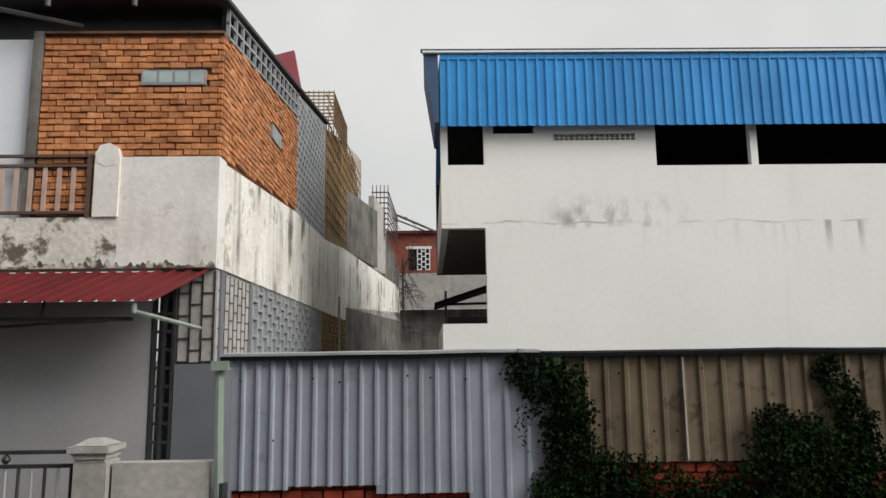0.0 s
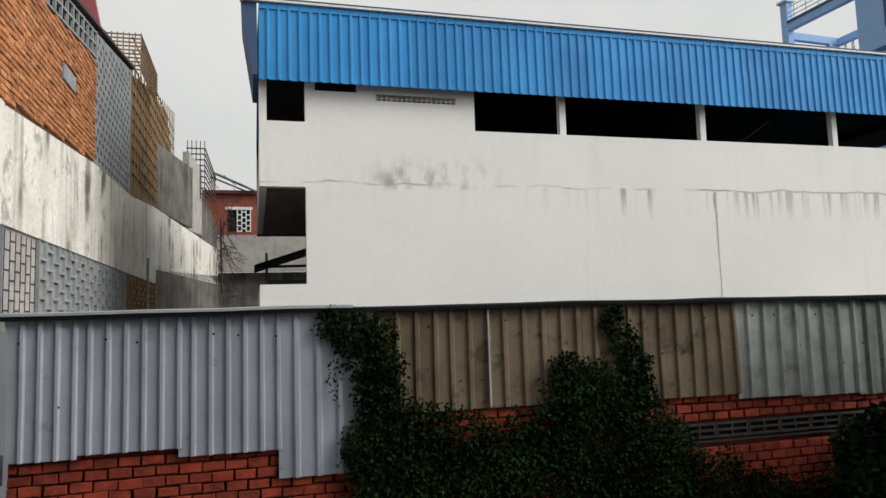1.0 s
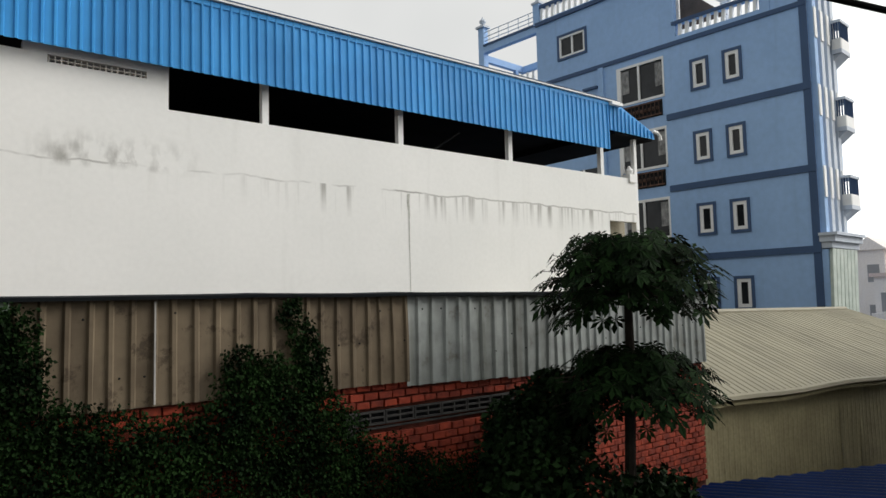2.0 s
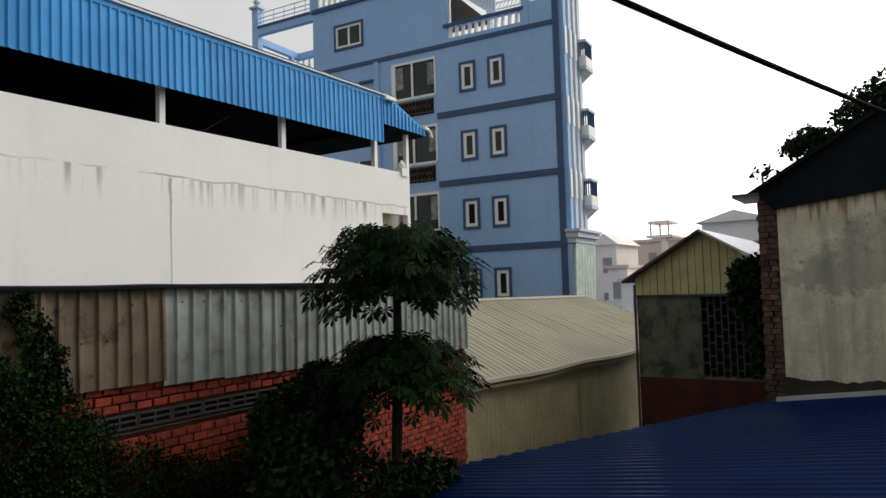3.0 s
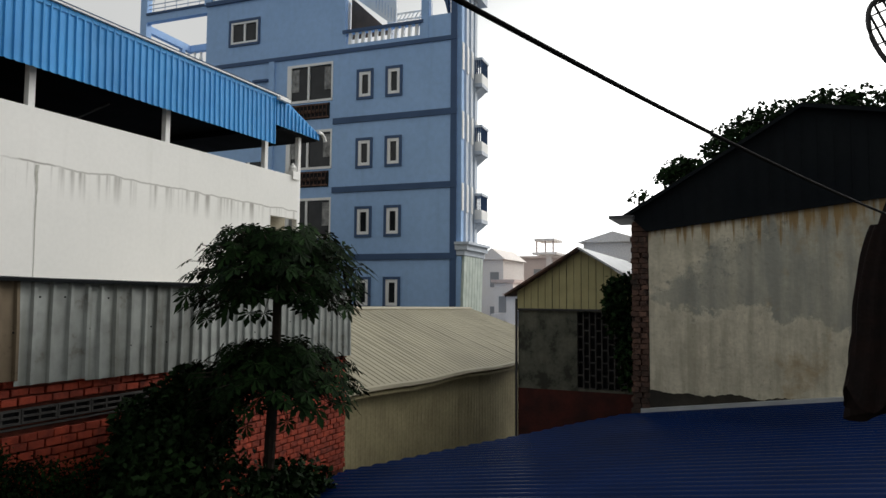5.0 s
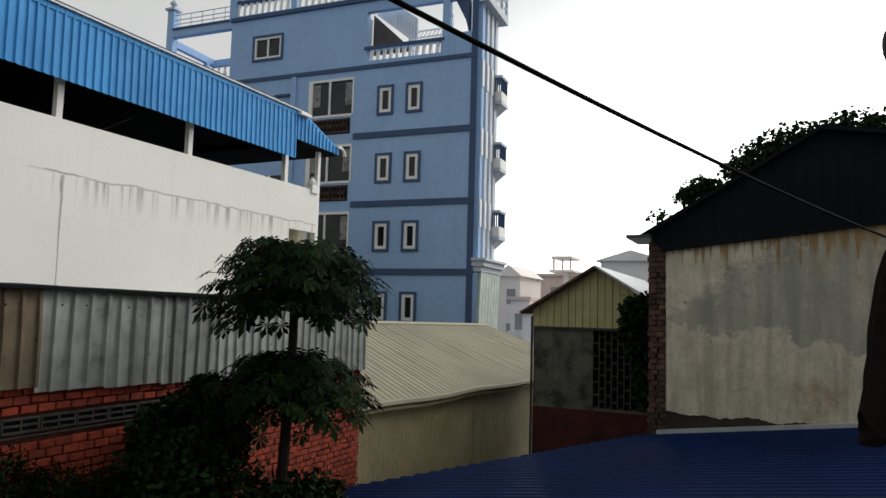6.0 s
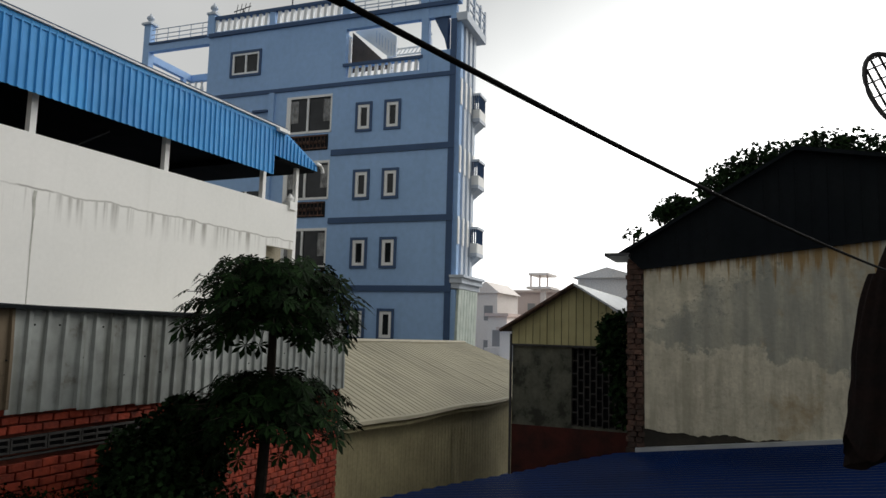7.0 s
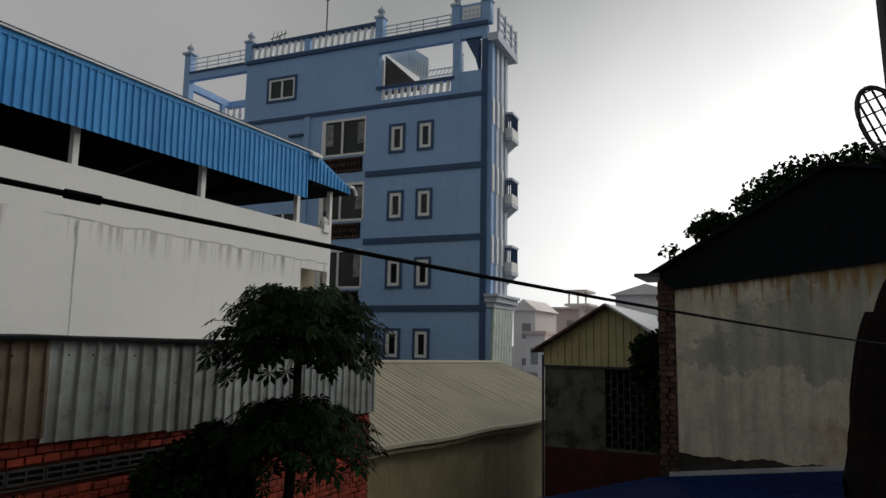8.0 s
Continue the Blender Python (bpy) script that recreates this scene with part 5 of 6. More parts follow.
part("pergola_wall", add_box(bm_new(), BX, 34, BY1, 31.4, 0, 16.6), M_BLUE_WALL, blue)
for z in (20.25, 20.5, 20.8):
    part("pergola_rail", add_bar(bm_new(), (BX + 0.15, BY1, z), (BX + 0.15, 30.95, z), 0.03, 5), M_GREY_BLUE, blue)
for i in range(5):
    part("pergola_rail_post", add_bar(bm_new(), (BX + 0.15, 27.4 + i * 0.8, 19.97), (BX + 0.15, 27.4 + i * 0.8, 20.8), 0.025, 5), M_GREY_BLUE, blue)
for i in range(8):
    part("pergola_baluster", add_lathe(bm_new(), BX + 0.15, 27.2 + i * 0.42, [(0.08, 16.6), (0.05, 16.75), (0.1, 16.95), (0.05, 17.2), (0.08, 17.35)], 8), M_WHITE_TRIM, blue)
# street side: pale pilasters and balconies
for i, x in enumerate((30.15, 30.85, 31.55, 32.2)):
    part("pilaster", add_box(bm_new(), x, x + 0.35, BY0 - 0.22, BY0, 6.2, 19.3), M_GREY_BLUE if i else M_BLUE_WALL, blue, "pale upright pilaster")
for i in range(4):
    for z in (15.6, 12.3, 8.9):
        part("pilaster_band", add_box(bm_new(), 30.2 + i * 0.7, 30.45 + i * 0.7, BY0 - 0.26, BY0 - 0.22, z - 0.8, z + 0.5), M_WHITE_TRIM, blue)
part("top_balcony", add_box(bm_new(), 30.0, 33.2, BY0 - 0.55, BY0, 18.9, 19.3), M_GREY_BLUE, blue)
for z in (19.6, 20.0, 20.4):
    part("top_rail", add_box(bm_new(), 30.1, 33.1, BY0 - 0.52, BY0 - 0.45, z, z + 0.07), M_GREY_BLUE, blue)
for x in (30.2, 31.2, 32.2, 33.0):
    part("top_rail_post", add_box(bm_new(), x, x + 0.15, BY0 - 0.55, BY0 - 0.42, 19.3, 20.6), M_GREY_BLUE, blue)
for z in (16.0, 12.6, 9.2):
    b = part("balcony", add_box(bm_new(), 32.2, 33.3, BY0 - 0.58, BY0, z - 1.5, z - 1.32), M_GREY_BLUE, blue, "pale projecting balcony")
    part("bracket", add_prism(bm_new(), [(BY0, z - 1.51), (BY0 - 0.54, z - 1.51), (BY0, z - 1.95)], "x", 32.3, 33.2), M_GREY_BLUE, b)
    for x in (32.2, 33.24):
        part("balcony_side", add_box(bm_new(), x, x + 0.06, BY0 - 0.57, BY0, z - 1.32, z - 0.85), M_WHITE_TRIM, b)
    part("balcony_front", add_box(bm_new(), 32.27, 33.23, BY0 - 0.58, BY0 - 0.5, z - 1.32, z - 0.85), M_WHITE_TRIM, b)
    for i in range(6):
        part("balcony_bar", add_bar(bm_new(), (32.23, BY0 - 0.54 + i * 0.1, z - 0.85), (32.23, BY0 - 0.54 + i * 0.1, z - 0.15), 0.035, 5), M_NAVY, b)
    for i in range(6):
        part("balcony_bar", add_bar(bm_new(), (32.3 + i * 0.18, BY0 - 0.54, z - 0.85), (32.3 + i * 0.18, BY0 - 0.54, z - 0.15), 0.035, 5), M_NAVY, b)
    part("balcony_rail", add_box(bm_new(), 32.18, 33.3, BY0 - 0.6, BY0, z - 0.15, z - 0.03), M_GREY_BLUE, b)
for k, (z0, z1, o) in enumerate(((6.0, 6.25, 0.45), (6.25, 6.5, 0.6), (6.5, 6.62, 0.72))):
    part("cornice", add_box(bm_new(), BX - 0.1 * k, 33.2, BY0 - o, BY0 + 0.1 if k == 0 else BY0 - 0.01, z0, z1), M_GREY_BLUE, blue)
for i in range(7):
    x = 30.0 + i * 0.42
    bm = add_prism(bm_new(), [(x + 0.1, 5.98), (x + 0.47, 5.98), (x + 0.17, 2.6), (x - 0.2, 2.6)], "y", BY0 - 0.42, BY0 - 0.3)
    part("shop_panel", bm, M_PANEL, blue, "slanted pale shop front panel")
part("shop_back", add_box(bm_new(), 30.0, 33, BY0 - 0.28, BY0 - 0.01, 0, 5.95), M_BLUE_WALL, blue)
antenna = thing("roof_antenna", (30.6, 25.1, 19.5), "small grey television antenna on a roof pole", "antenna")
part("pole", add_bar(bm_new(), (30.6, 25.1, 19.5), (30.6, 25.1, 21.5), 0.04), M_STEEL, antenna)
part("boom", add_bar(bm_new(), (30.6, 24.6, 21.6), (30.6, 25.7, 21.4), 0.03), M_STEEL, antenna)
for i in range(4):
    part("rod", add_bar(bm_new(), (30.6, 24.75 + i * 0.27, 21.25), (30.6, 24.65 + i * 0.27, 21.8), 0.02), M_STEEL, antenna)
mast = thing("lightning_mast", (31, 22.2, 19.5), "thin roof mast with a round lamp on top", "mast")
part("pole", add_bar(bm_new(), (31, 22.2, 19.5), (31, 22.2, 23.4), 0.04), M_STEEL, mast)
part("head", add_lathe(bm_new(), 31, 22.2, [(0.05, 23.3), (0.25, 23.45), (0.25, 23.6), (0.05, 23.75)]), M_STEEL, mast)

# the whole block stands slightly askew to the fence
BLOCK_TURN = radians(3.5)
for ob in (blue, antenna, mast):
    d = ob.location - Vector((BX, 12.4, 0))
    ob.location = Vector((BX, 12.4, 0)) + Matrix.Rotation(BLOCK_TURN, 3, "Z") @ d
    ob.rotation_euler.z = BLOCK_TURN

# ---------------------------------------------------------------- tan shed beyond the fence
shed = thing("tan_shed", (18, 8, 0), "low shed with a tan ribbed roof and olive sheet walls", "shed")
EA, EB = Vector((12.2, 7.15, 2.2)), Vector((26.5, 5.75, 2.12))
RA, RB = Vector((12.4, 10.3, 3.8)), Vector((26.3, 10.1, 3.6))
al = (EB - EA).normalized()
N = 17
for i in range(N):
    o = EA + (EB - EA) * (i / N)
    top = RA + (RB - RA) * (i / N)
    bm = sheet_mesh(bm_new(), o + Vector((0, 0, 0.012 * math.sin(i * 0.9))), al, (top - o), (EB - EA).length / N + 0.02, (top - o).length, 0.21, 0.016, seed=60 + i)
    part("roof_sheet", bm, M_TAN_ROOF, shed)
    bm = sheet_mesh(bm_new(), Vector((o.x, o.y + 0.12, 0)), al, (0, 0, 1), (EB - EA).length / N + 0.02, 2.16, 0.17, 0.004, wave=0.02, seed=80 + i)
    part("wall_sheet", bm, M_TAN_WALL, shed)
bm = bm_new()
for i in range(N):
    a, b = (EA + (EB - EA) * (k / N) + Vector((0, -0.08, -0.02 + 0.025 * math.sin(k * 1.3))) for k in (i, i + 1))
    v = [bm.verts.new(c) for c in (a, b, b + Vector((0, 0.02, 0.07)), a + Vector((0, 0.02, 0.07)), a + Vector((0, 0.12, 0.09)), b + Vector((0, 0.12, 0.09)))]
    bm.faces.new(v[:4]), bm.faces.new((v[3], v[2], v[5], v[4]))
part("eave_edge", bm, M_TAN_ROOF, shed, "bent sheet metal eave edge")
for i in range(N):
    a, b = (EA + (EB - EA) * (k / N) + Vector((0, -0.03, -0.13 + 0.03 * math.sin(k * 1.3 + 0.4))) for k in (i, i + 1))
    bm = bm_new()
    v = [bm.verts.new(c) for c in (a, b, b + Vector((0, 0.015, 0.065)), a + Vector((0, 0.015, 0.065)), a + Vector((0, 0.1, 0.07)), b + Vector((0, 0.1, 0.07)))]
    bm.faces.new(v[:4]), bm.faces.new((v[3], v[2], v[5], v[4]))
    part("gutter_strip", bm, M_TAN_WALL, shed, "sagging sheet metal gutter")
part("ridge_cap", tube("r", [RA + (RB - RA) * (k / 8) + Vector((0, 0, 0.02)) for k in range(9)], 0.09, M_TAN_ROOF), M_TAN_ROOF, shed)
bm = bm_new()
v = [bm.verts.new(c) for c in (RA, RB, RB + Vector((0, 4, -1.6)), RA + Vector((0, 4, -1.6)))]
bm.faces.new(v)
part("back_slope", bm, M_TAN_ROOF, shed)

# ---------------------------------------------------------------- small gabled house
GX = 16.5
gh = thing("gabled_hut", (18, 3.6, 0), "small sooty plastered house with a yellowish sheet gable", "house")
part("wall", facade_wall(bm_new(), GX, GX + 0.2, 1.9, 4.97, 2.0, 3.88, [(2.3, 3.56, 2.05, 3.8)]), M_DARK_PLASTER, gh)
part("red_base", add_box(bm_new(), GX - 0.02, GX + 0.2, 1.9, 4.97, 0, 2.0), M_OLD_RED, gh, "dark red lower wall")
part("side_wall", add_box(bm_new(), GX + 0.2, 22, 4.8, 4.97, 0, 3.88), M_DARK_PLASTER, gh)
# near-black sheet puts the hut's inner shade behind the lattice
part("dark_inside", add_box(bm_new(), GX + 0.3, GX + 0.35, 2.0, 4.8, 0.2, 3.88), M_DARK, gh)
bm = weave(bm_new(), 2.3, 3.56, 2.05, 3.8, lambda b, u0, u1, z0, z1: add_box(b, GX + 0.02, GX + 0.12, u0, u1, z0, z1), t=0.028, step=0.14)
part("breeze_lattice", bm, M_VENT, gh, "grey breeze-block lattice")
i = 0
y = 1.75
while y < 4.98:
    y1 = min(y + 0.17, 5.0)
    top = lambda q: 5.22 - abs(q - 3.46) * 0.62
    bm = add_prism(bm_new(), [(y, 3.86), (y1 - 0.015, 3.86), (y1 - 0.015, top(y1)), (y, top(y))], "x", GX - 0.07 + 0.012 * (i % 2), GX - 0.03)
    part("gable_board", bm, M_YELLOW_SHEET, gh)
    y, i = y1, i + 1
part("gable_backing", add_prism(bm_new(), [(1.78, 3.87), (4.97, 3.87), (4.97, 4.24), (3.46, 5.17), (1.78, 4.13)], "x", GX - 0.028, GX - 0.004), M_DARK_PLASTER, gh)
part("gable_sill", add_box(bm_new(), GX - 0.09, GX, 1.75, 5.0, 3.83, 3.87), M_STEEL, gh)
for s in (1, -1):
    bm = bm_new()
    e = 5.17 if s > 0 else 1.6
    z = 4.2 if s > 0 else 4.17
    v = [bm.verts.new(c) for c in ((GX - 0.3, 3.46, 5.29), (GX - 0.3, e, z), (23, e, z), (23, 3.46, 5.29), (GX - 0.3, 3.46, 5.24), (GX - 0.3, e, z - 0.05), (23, e, z - 0.05), (23, 3.46, 5.24))]
    for f in ((0, 1, 2, 3), (7, 6, 5, 4), (0, 4, 5, 1), (1, 5, 6, 2), (2, 6, 7, 3)):
        bm.faces.new([v[q] for q in f])
    part("roof_slope", bm, M_OLD_BRICK if s > 0 else M_FLASHING, gh)
part("barge_board", add_bar(bm_new(), (GX - 0.32, 3.46, 5.25), (GX - 0.32, 5.2, 4.17), 0.04, 5), M_OLD_BRICK, gh)
part("corner_pipe", add_bar(bm_new(), (GX - 0.05, 5.0, 0), (GX - 0.05, 5.0, 4.1), 0.03, 6), M_STEEL, gh)

# ---------------------------------------------------------------- stained cream house wall with the black gable
YX = 14.0
yh = thing("cream_house", (18, -2, 0), "house with a stained cream wall below a black sheet gable", "house")
bm = bm_new()
n = 190
lo, hi = [], []
for i in range(n + 1):
    y = 1.62 - 7.6 * i / n
    lo.append((y, 2.41 + 0.018 * rng.random() + 0.06 * noise.noise(Vector((y * 2.2, 0, 0))) + 0.035 * noise.noise(Vector((y * 9.0, 4.0, 0)))))
    hi.append((y, 5.42 - (y - 1.66) * 0.108))
add_prism(bm, lo + hi[::-1], "x", YX - 0.012, YX)
part("painted_wall", bm, M_YELLOW_WALL, yh, "cream paint with brown and grey stains")
part("wall", add_box(bm_new(), YX + 0.001, YX + 0.2, -6.0, 1.64, 0, 5.9), M_DIRT_BAND, yh)
part("pier_core", add_box(bm_new(), YX + 0.05, YX + 0.3, 1.66, 1.94, 0, 5.55), M_OLD_BRICK, yh, "rough brick pier at the wall's edge")
pr = random.Random(4)
bm = bm_new()
for r in range(54):
    z = 0.2 + r * 0.1
    for q in range(2):
        y0 = 1.65 + q * 0.15 - (0.04 if r % 2 else 0)
        add_box(bm, YX - 0.02 + pr.uniform(-0.03, 0.02), YX + 0.06, y0 + pr.uniform(0, 0.02), y0 + 0.14 + pr.uniform(-0.02, 0.02), z, z + 0.085)
part("pier_bricks", bm, M_OLD_BRICK, yh)
tagged(yh.children[-1], kind="stuff")
gy = [(1.95, 5.68), (-0.97, 7.45), (-4.2, 6.93), (-6.2, 6.6), (-6.2, 6.31), (1.65, 5.38)]
bm = add_prism(bm_new(), gy, "x", YX - 0.1, YX + 0.1)
part("gable", bm, M_BLACK_SHEET, yh, "black corrugated gable")
for i in range(30):
    y = 1.5 - i * 0.25
    zt = 5.78 + (1.95 - y) * 0.606 if y > -0.97 else 7.55 + (y + 0.97) * 0.155
    if zt - 0.3 > 5.5 - (y - 1.66) * 0.108:
        part("gable_rib", add_box(bm_new(), YX - 0.112, YX - 0.1, y, y + 0.03, 5.5 - (y - 1.66) * 0.108, zt - 0.25), M_BLACK_SHEET, yh)
for a, b in (((2.05, 5.62), (-0.97, 7.44)), ((-0.97, 7.44), (-6.4, 6.5))):
    bm = add_prism(bm_new(), [a, b, (b[0], b[1] + 0.07), (a[0], a[1] + 0.07)], "x", YX - 0.25, 24)
    part("roof_sheet", bm, M_BLACK_SHEET, yh)
part("eave_tip", add_box(bm_new(), YX - 0.3, YX + 1.0, 1.85, 2.3, 5.62, 5.68), M_STEEL, yh)
part("flashing", add_prism(bm_new(), [(1.78, 1.97), (-6, 2.98), (-6, 3.12), (1.78, 2.1)], "x", YX - 0.12, YX - 0.013), M_FLASHING, yh, "pale flashing strip along the wall")
part("wall_base", add_box(bm_new(), YX + 0.01, YX + 0.5, 1.64, 1.66, 0, 5.3), M_OLD_BRICK, yh)

# ---------------------------------------------------------------- wet blue roof below the camera
def roof_z(y):
    return 2.0 + 0.132 * (1.77 - y)


def eave_y(x):
    return 5.5 if x < 9.7 else 5.5 - (x - 9.7) * 0.797


low = thing("low_blue_roof", (9, 0, 0), "wet dark blue corrugated metal roof of a low house", "roof")
x = 6.0
k = 0
while x < 13.95:
    x1 = min(x + 0.95, 13.98)
    bm = bm_new()
    cols = []
    n = round((x1 - x) / 0.19) * 8
    for i in range(n + 1):
        px = x + (x1 - x) * i / n
        h = 0.034 * (0.5 + 0.5 * math.cos(2 * math.pi * px / 0.19)) + 0.003 * (k % 2)
        y0, y1 = -6.0, eave_y(px) + 0.012 * math.sin(k * 3)
        cols.append([bm.verts.new((px, y0 + (y1 - y0) * j / 6, roof_z(y0 + (y1 - y0) * j / 6) + h)) for j in range(7)])
    for a, b in zip(cols, cols[1:]):
        for j in range(6):
            bm.faces.new((a[j], b[j], b[j + 1], a[j + 1]))
    part("roof_sheet", bm, M_ROOF_BLUE, low)
    x, k = x1, k + 1
part("house_body", add_prism(bm_new(), [(6.1, -5.8), (13.9, -5.8), (13.9, 1.7), (9.6, 5.1), (6.1, 5.1)], "z", 0, 1.45), M_DARK_PLASTER, low)

# ---------------------------------------------------------------- far buildings, their colours lightened to stand for haze
far_specs = [
    ("far house with a pitched roof, paled for haze", 58, 64, 19.6, 21.6, 7.3, 1.0, 0), ("far house with balconies, paled for haze", 54, 60, 17.4, 19.0, 5.2, 0.0, 1),
    ("low pinkish far block", 70, 78, 16.0, 22.0, 8.0, 0.0, 2), ("far shop house row", 52, 56, 15.2, 17.3, 4.1, 0.0, 3),
    ("far house behind the gabled hut, paled for haze", 40, 46, 5.2, 8.6, 7.2, 0.6, 0), ("far flat block, paled for haze", 80, 90, 8, 15.5, 6.5, 0.0, 2)]
for lab, x0, x1, y0, y1, h, peak, st in far_specs:
    fb = thing("far_house", ((x0 + x1) / 2, (y0 + y1) / 2, 0), lab, "house", "far houses")
    part("wall", add_box(bm_new(), x0, x1, y0, y1, 0, h), M_FAR_HAZED_ROOF if st == 2 else M_FAR_HAZED_PALE, fb)
    if peak:
        m = (y0 + y1) / 2
        part("roof", add_prism(bm_new(), [(y0 - 0.3, h), (m, h + peak), (y1 + 0.3, h)], "x", x0 - 0.3, x1), M_FAR_HAZED_PALE, fb)
    else:
        part("roof", add_box(bm_new(), x0 - 0.3, x1, y0 - 0.2, y1 + 0.2, h, h + 0.25), M_FAR_HAZED_ROOF, fb)
    for zf in range(int(h / 3)):
        for c in range(max(1, int((y1 - y0) / 1.6))):
            yy = y0 + 0.4 + c * 1.6
            part("window", add_box(bm_new(), x0 - 0.04, x0, yy, yy + 0.8, h - 2.4 - zf * 3, h - 1.1 - zf * 3), M_FAR_HAZED_DARK, fb)
        if st in (1, 3):
            part("balcony", add_box(bm_new(), x0 - 0.8, x0 - 0.05, y0, y1, h - 3.0 - zf * 3, h - 2.5 - zf * 3), M_FAR_HAZED_PALE, fb)
can = thing("far_roof_canopy", (62, 16.4, 8), "far roof-top canopy on thin posts, paled for haze", "canopy")
part("canopy_roof", add_box(bm_new(), 60, 63, 15.6, 17.4, 9.0, 9.2), M_FAR_HAZED_PALE, can)
part("canopy_floor", add_box(bm_new(), 60, 63, 15.4, 17.6, 7.8, 8.0), M_FAR_HAZED_PALE, can)
for y in (15.7, 16.4, 17.2):
    part("canopy_post", add_box(bm_new(), 60.2, 60.35, y, y + 0.12, 8.0, 9.0), M_FAR_HAZED_ROOF, can)
part("canopy_mast", add_box(bm_new(), 61, 61.5, 16.2, 16.6, 0, 7.8), M_FAR_HAZED_PALE, can)

# ---------------------------------------------------------------- plants
def papaya_leaf(verts, faces, centre, axis, nrm, size, rng):
    """A deeply lobed leaf."""
    side = axis.cross(nrm).normalized()
    for a in (-125, -85, -45, 0, 45, 85, 125):
        ang = radians(a + rng.uniform(-6, 6))
        L = size * (1.0 - 0.35 * abs(a) / 125) * rng.uniform(0.9, 1.1)
        d = axis * math.cos(ang) + side * math.sin(ang)
        s = d.cross(nrm).normalized()
        k = len(verts)
        drop = -nrm * 0.0 + Vector((0, 0, -1)) * L * 0.16
        verts += [centre, centre + d * L * 0.45 + s * L * 0.10 + drop * 0.15, centre + d * L * 0.62 + s * L * 0.2 + drop * 0.4, centre + d * L + drop, centre + d * L * 0.62 - s * L * 0.2 + drop * 0.4, centre + d * L * 0.45 - s * L * 0.10 + drop * 0.15]
        faces += [(k, k + 1, k + 2, k + 3), (k, k + 3, k + 4, k + 5)]


def papaya_crown(name, parent, at, rx, rz, count, seed, lean=(0, 0)):
    rng = random.Random(seed)
    verts, faces = [], []
    stalks = bm_new()
    at = Vector(at)
    for i in range(count):
        az = 2 * math.pi * (i * 0.381966 + rng.uniform(-0.05, 0.05))
        t = (i + 0.5) / count
        el = radians(66 - 98 * t + rng.uniform(-10, 10))
        r = rx * rng.uniform(0.45, 0.95)
        d = Vector((math.cos(az) * math.cos(el), math.sin(az) * math.cos(el), math.sin(el) * rz / rx))
        tip = at + d * r + Vector((0, 0, -0.15 * r * r))
        start = at + Vector((0, 0, -0.25 * t))
        add_bar(stalks, start, (start + tip) / 2 + Vector((0, 0, 0.08)), 0.006, 4)
        add_bar(stalks, (start + tip) / 2 + Vector((0, 0, 0.08)), tip, 0.005, 4)
        out = Vector((d.x, d.y, 0)).normalized()
        axis = (out * 0.7 + Vector((0, 0, -0.8 + rng.uniform(-0.4, 0.5)))).normalized()
        nrm = (Vector((0, 0, 1)) + out * 0.55 + Vector((rng.gauss(0, 0.2), rng.gauss(0, 0.2), 0))).normalized()
        nrm = (nrm - axis * nrm.dot(axis)).normalized()
        papaya_leaf(verts, faces, tip, axis, nrm, rng.uniform(0.12, 0.22), rng)
    me = bpy.data.meshes.new(name)
    me.from_pydata(verts, [], faces)
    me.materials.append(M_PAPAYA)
    ob = new(name, me)
    ob.parent, ob.matrix_parent_inverse = parent, Matrix.Translation(-base_of(parent))
    tagged(part("stalkwork", stalks, M_TRUNK, parent), kind="stuff")


papaya = thing("papaya_tree", (7.5, 5.2, 0), "papaya tree with two tiers of drooping lobed leaves", "tree")
part("trunk", tube("trunk", [(7.4, 5.2, 0), (7.42, 5.2, 1.5), (7.5, 5.2, 2.8), (7.55, 5.2, 3.6), (7.55, 5.2, 4.5)], 0.08, M_TRUNK, 0.05), M_TRUNK, papaya)
papaya_crown("crown", papaya, (7.53, 5.2, 4.5), 1.2, 0.84, 600, 3)
papaya_crown("lower_crown", papaya, (7.55, 5.2, 3.22), 1.15, 0.66, 470, 4)

bush = thing("bush", (6.6, 5.4, 0), "dark leafy bush growing under the papaya tree", "bush")
rng = random.Random(21)
spots = []
for i in range(15000):
    c = rng.choice(((6.2, 5.6, 1.7, 0.75), (6.9, 5.3, 1.75, 0.7), (7.7, 5.2, 1.6, 0.6), (6.6, 5.9, 2.15, 0.66), (8.3, 5.3, 1.5, 0.55), (6.9, 6.5, 2.55, 0.55), (6.7, 6.4, 2.2, 0.55), (7.6, 6.3, 2.45, 0.5), (7.2, 6.2, 2.9, 0.45)))
    d = Vector((rng.gauss(0, 1), rng.gauss(0, 1), rng.gauss(0, 1))).normalized() * c[3] * rng.uniform(0.55, 1.05)
    spots.append((c[0] + d.x, c[1] + d.y * 0.6, c[2] + d.z * 0.9))
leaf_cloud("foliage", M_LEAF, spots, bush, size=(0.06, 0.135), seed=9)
part("stem", tube("s", [(6.6, 5.4, 0), (6.6, 5.4, 1.2), (6.5, 5.5, 2.0)], 0.05, M_TRUNK, 0.02), M_TRUNK, bush)

